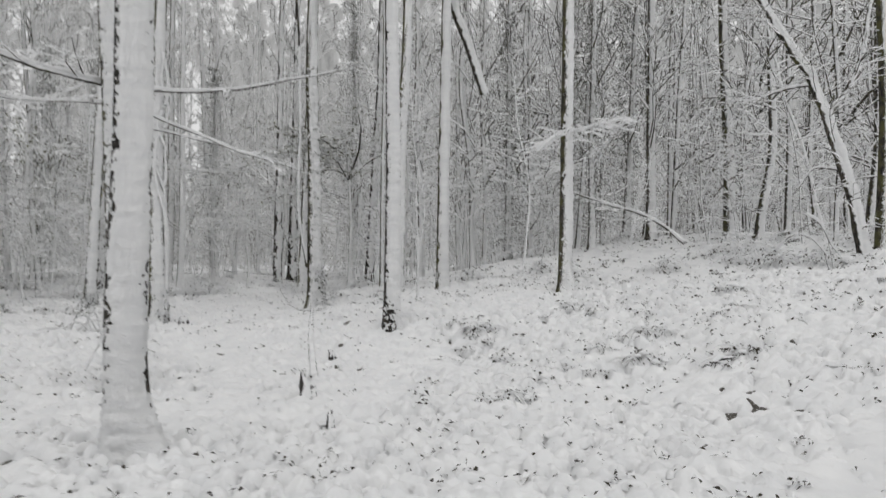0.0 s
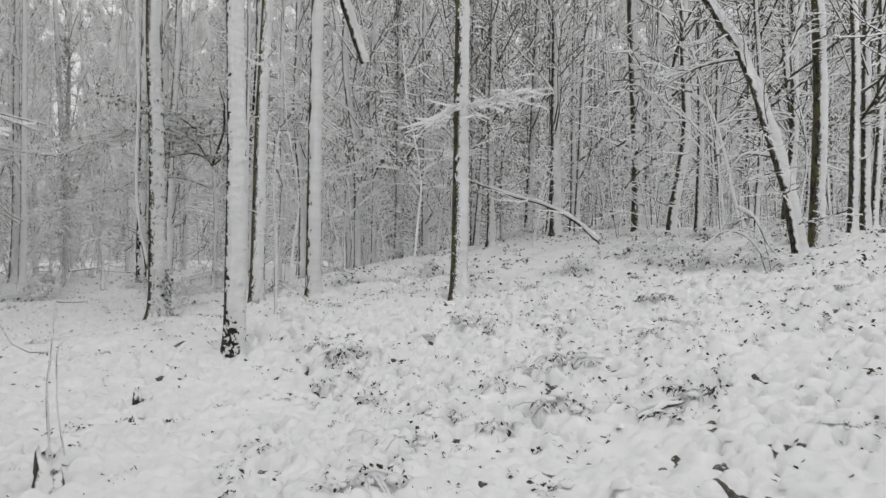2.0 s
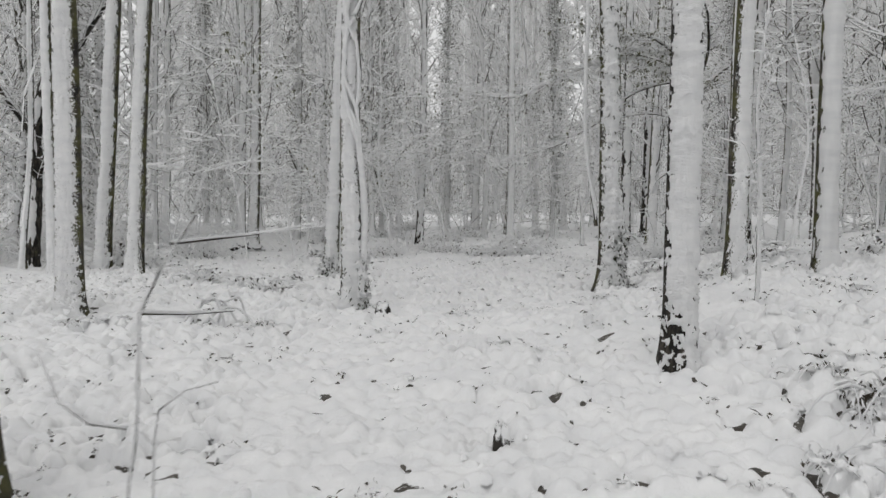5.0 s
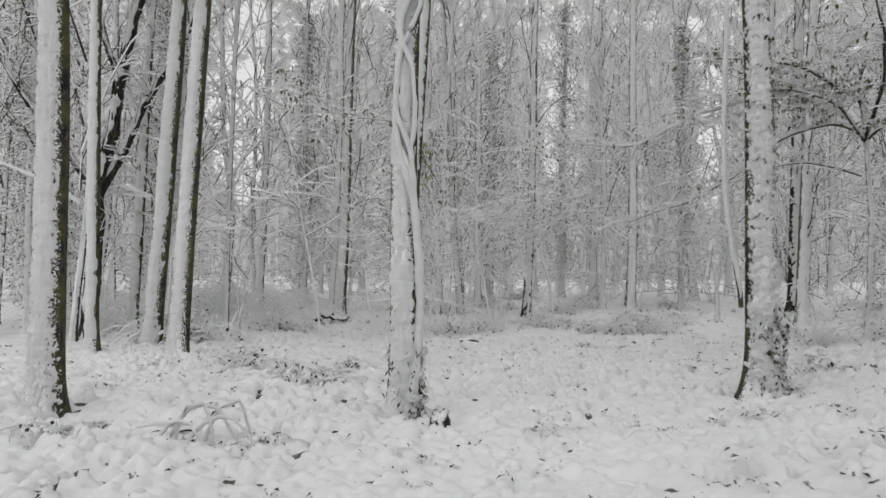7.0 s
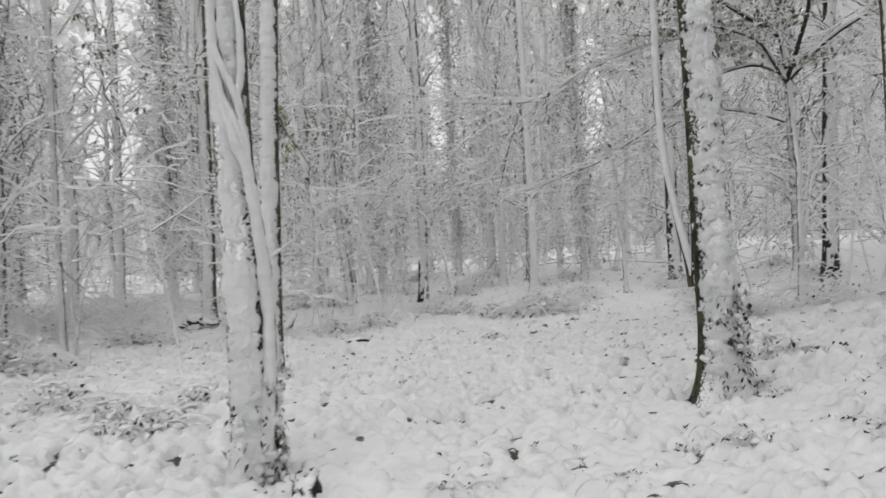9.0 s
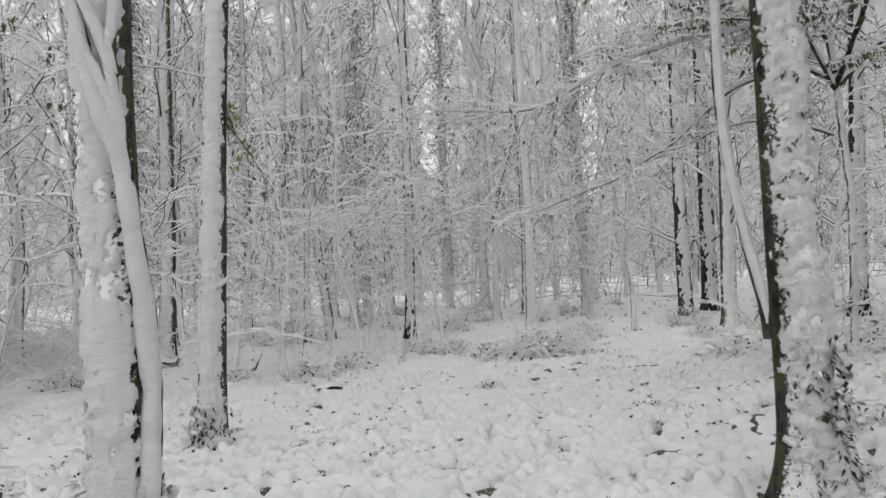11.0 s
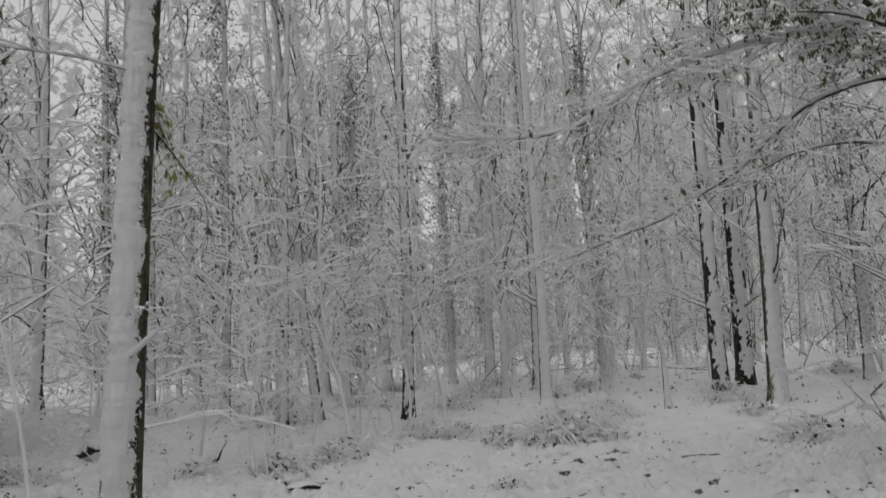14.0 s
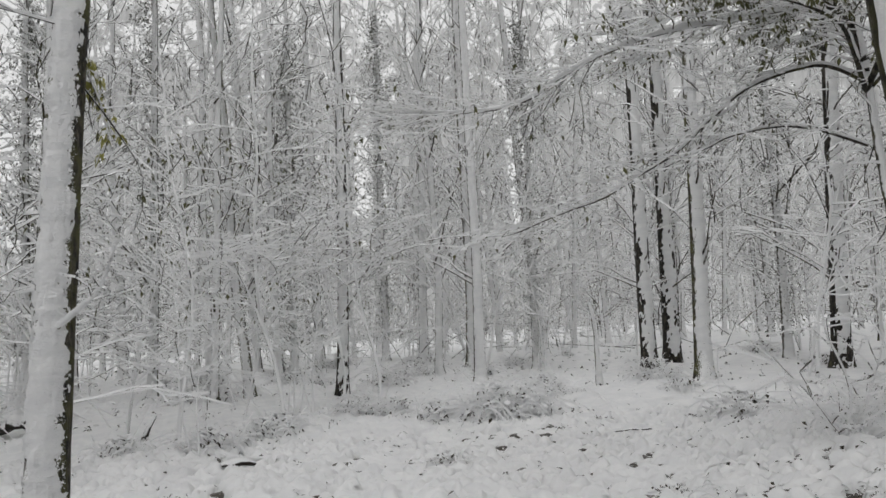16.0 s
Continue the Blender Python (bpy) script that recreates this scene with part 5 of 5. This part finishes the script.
rng = np.random.default_rng(67)
spots = [(4.84, 16.6), (4.72, 16.75), (5.13, 17.05), (4.95, 16.85), (4.55, 16.9), (3.48, 16.1), (7.28, 14.4), (7.2, 14.65), (4.3, 15.5), (6.1, 15.0), (6.35, 15.3),
         (8.37, 8.3), (7.44, 7.53), (7.9, 7.53), (8.9, 9.02), (8.6, 8.8), (8.75, 8.95), (9.28, 5.95), (9.1, 6.1), (8.92, 4.18), (8.7, 4.3), (9.1, 4.35), (8.69, 5.83), (6.0, 5.57), (6.77, 4.43),
         (12.3, 6.56), (8.28, 4.3), (10.45, 4.5), (7.0, 6.05), (8.5, 6.3), (8.2, 5.4)]
marked = len(spots)
while len(spots) < 190:
    x, y = rng.uniform(2.5, 15), rng.uniform(3, 20)
    u = x - 0.25 * (y - 5)
    f = fbm(np.array([[x * 0.7, y * 0.7, 0.0]]), 2, 29)[0] + 0.5 * float(smooth(5.5, 8.0, u)) + (0.45 if x < 5.3 and y > 14 else 0.0)
    if f > 0.55 and min((x - p) ** 2 + (y - q) ** 2 for p, q in spots) > 0.12:
        spots.append((x, y))
for i, (x, y) in enumerate(spots):
    clump(x, y, int(rng.integers(5)), rng.uniform(0, 360), rng.uniform(0.9, 1.3) if i < marked else rng.uniform(0.5, 1.0))


# leaves and snow cushions all over the floor
def low_growth(seed, count, x0, x1, y0, y1, size, loose):
    rng = np.random.default_rng(seed)
    n = count * 5
    x, y = rng.uniform(x0, x1, n), rng.uniform(y0, y1, n)
    p = np.stack([x, y, x * 0], -1)
    bank = smooth(6.5, 9.5, x - 0.25 * (y - 5)) + smooth(15, 18, y)
    want = smooth(-0.9, 0.9, 0.6 * fbm(p * 0.55, 2, 3) + 0.8 * fbm(p * 1.8, 2, 71) + 0.35 * bank)
    keep = rng.random(n) < want
    x, y = x[keep][:count], y[keep][:count]
    z = ground_z(x, y)
    lv, lf, cv, cf = [], [], [], []
    k = 8
    th = np.arange(k) * 2 * np.pi / k
    for i in range(len(x)):
        c = np.array([x[i], y[i], z[i]])
        s = size * rng.uniform(0.4, 1.25)
        az = rng.uniform(0, 2 * np.pi)
        ca, sa = np.cos(az), np.sin(az)
        tip = rng.uniform(0.02, 0.25)
        lift = rng.uniform(-0.4, 0.0) * s
        # dark leaves standing under the open side of the cushion
        for _ in range(int(rng.integers(1, 4))):
            a2 = az + rng.normal(0, 0.7)
            d = np.array([np.cos(a2), np.sin(a2), rng.uniform(-1.6, -0.4)])
            q = c + np.array([np.cos(a2), np.sin(a2), 0]) * s * rng.uniform(0.25, 0.6) + np.array([0, 0, lift + tip * s * 0.75])
            b = len(lv)
            lv += rounded_leaf(q, d, np.array([rng.normal(0, 0.5), rng.normal(0, 0.5), 1.0]), s * rng.uniform(0.5, 0.95))
            lf.append([b, b + 1, b + 2, b + 3])
        # the cushion of snow upon them
        b = len(cv)
        e = rng.uniform(0.6, 1.0)
        ph = rng.uniform(0, 6.28, 2)
        wave = 1 + 0.22 * np.sin(2 * th + ph[0]) + 0.13 * np.sin(3 * th + ph[1])
        for rr, zz in ((1.0, -0.3), (0.8, 0.2), (0.4, 0.42)):
            ex, ey = np.cos(th) * rr * s * wave, np.sin(th) * rr * s * e * wave
            for px, py in zip(ex * ca - ey * sa, ex * sa + ey * ca):
                cv.append((c[0] + px, c[1] + py, c[2] + lift + zz * s + (px * ca + py * sa) * tip))
        for q in range(2):
            for j in range(k):
                cf.append([b + q * k + j, b + q * k + (j + 1) % k, b + (q + 1) * k + (j + 1) % k, b + (q + 1) * k + j])
        t0 = b + 2 * k
        cf += [[t0, t0 + 1, t0 + 2, t0 + 3], [t0, t0 + 3, t0 + 4, t0 + 7], [t0 + 4, t0 + 5, t0 + 6, t0 + 7]]
    # single dark leaves and stalks standing out of the snow
    m = int(count * loose)
    x, y = rng.uniform(x0, x1, m * 4), rng.uniform(y0, y1, m * 4)
    p = np.stack([x, y, x * 0], -1)
    bank = smooth(6.5, 9.5, x - 0.25 * (y - 5)) + smooth(15, 18, y)
    keep = rng.random(m * 4) < smooth(-0.6, 1.0, 0.7 * fbm(p * 0.7, 2, 23) + 0.9 * fbm(p * 2.3, 2, 91) + 0.4 * bank)
    x, y = x[keep][:m], y[keep][:m]
    z = ground_z(x, y)
    for i in range(len(x)):
        az = rng.uniform(0, 2 * np.pi)
        for _ in range(int(rng.integers(1, 3)) + (6 if rng.random() < 0.2 else 0)):
            a2 = az + rng.normal(0, 1.0)
            s = size * rng.uniform(0.35, 0.9)
            d = np.array([np.cos(a2), np.sin(a2), rng.uniform(-1.2, 0.8)])
            b = len(lv)
            lv += rounded_leaf(np.array([x[i] + rng.normal(0, 0.035), y[i] + rng.normal(0, 0.035), z[i] + s * rng.uniform(0.1, 0.6)]), d, np.array([rng.normal(0, 1), rng.normal(0, 1), 0.6]), s)
            lf.append([b, b + 1, b + 2, b + 3])
    a = new("leaf_litter", mesh_of("leaf_litter", lv, lf, [BRAMBLE], smooth_shade=False))
    tagged(a, "dark withered leaves showing through the snow", "leaves", kind="stuff")
    b = new("snow_cushions", mesh_of("snow_cushions", cv, cf, [SNOW]))
    tagged(b, "small cushions of snow on leaves and stems", "snow", kind="stuff")


low_growth(81, 900, -1.5, 13.5, 1.5, 14.0, 0.075, 3.2)
low_growth(82, 800, -1.0, 15.5, 14.0, 25.0, 0.08, 1.7)
low_growth(83, 600, -4.0, 22.0, 25.0, 38.0, 0.11, 1.2)
low_growth(84, 700, 13.0, 22.0, 2.0, 16.0, 0.11, 2.0)
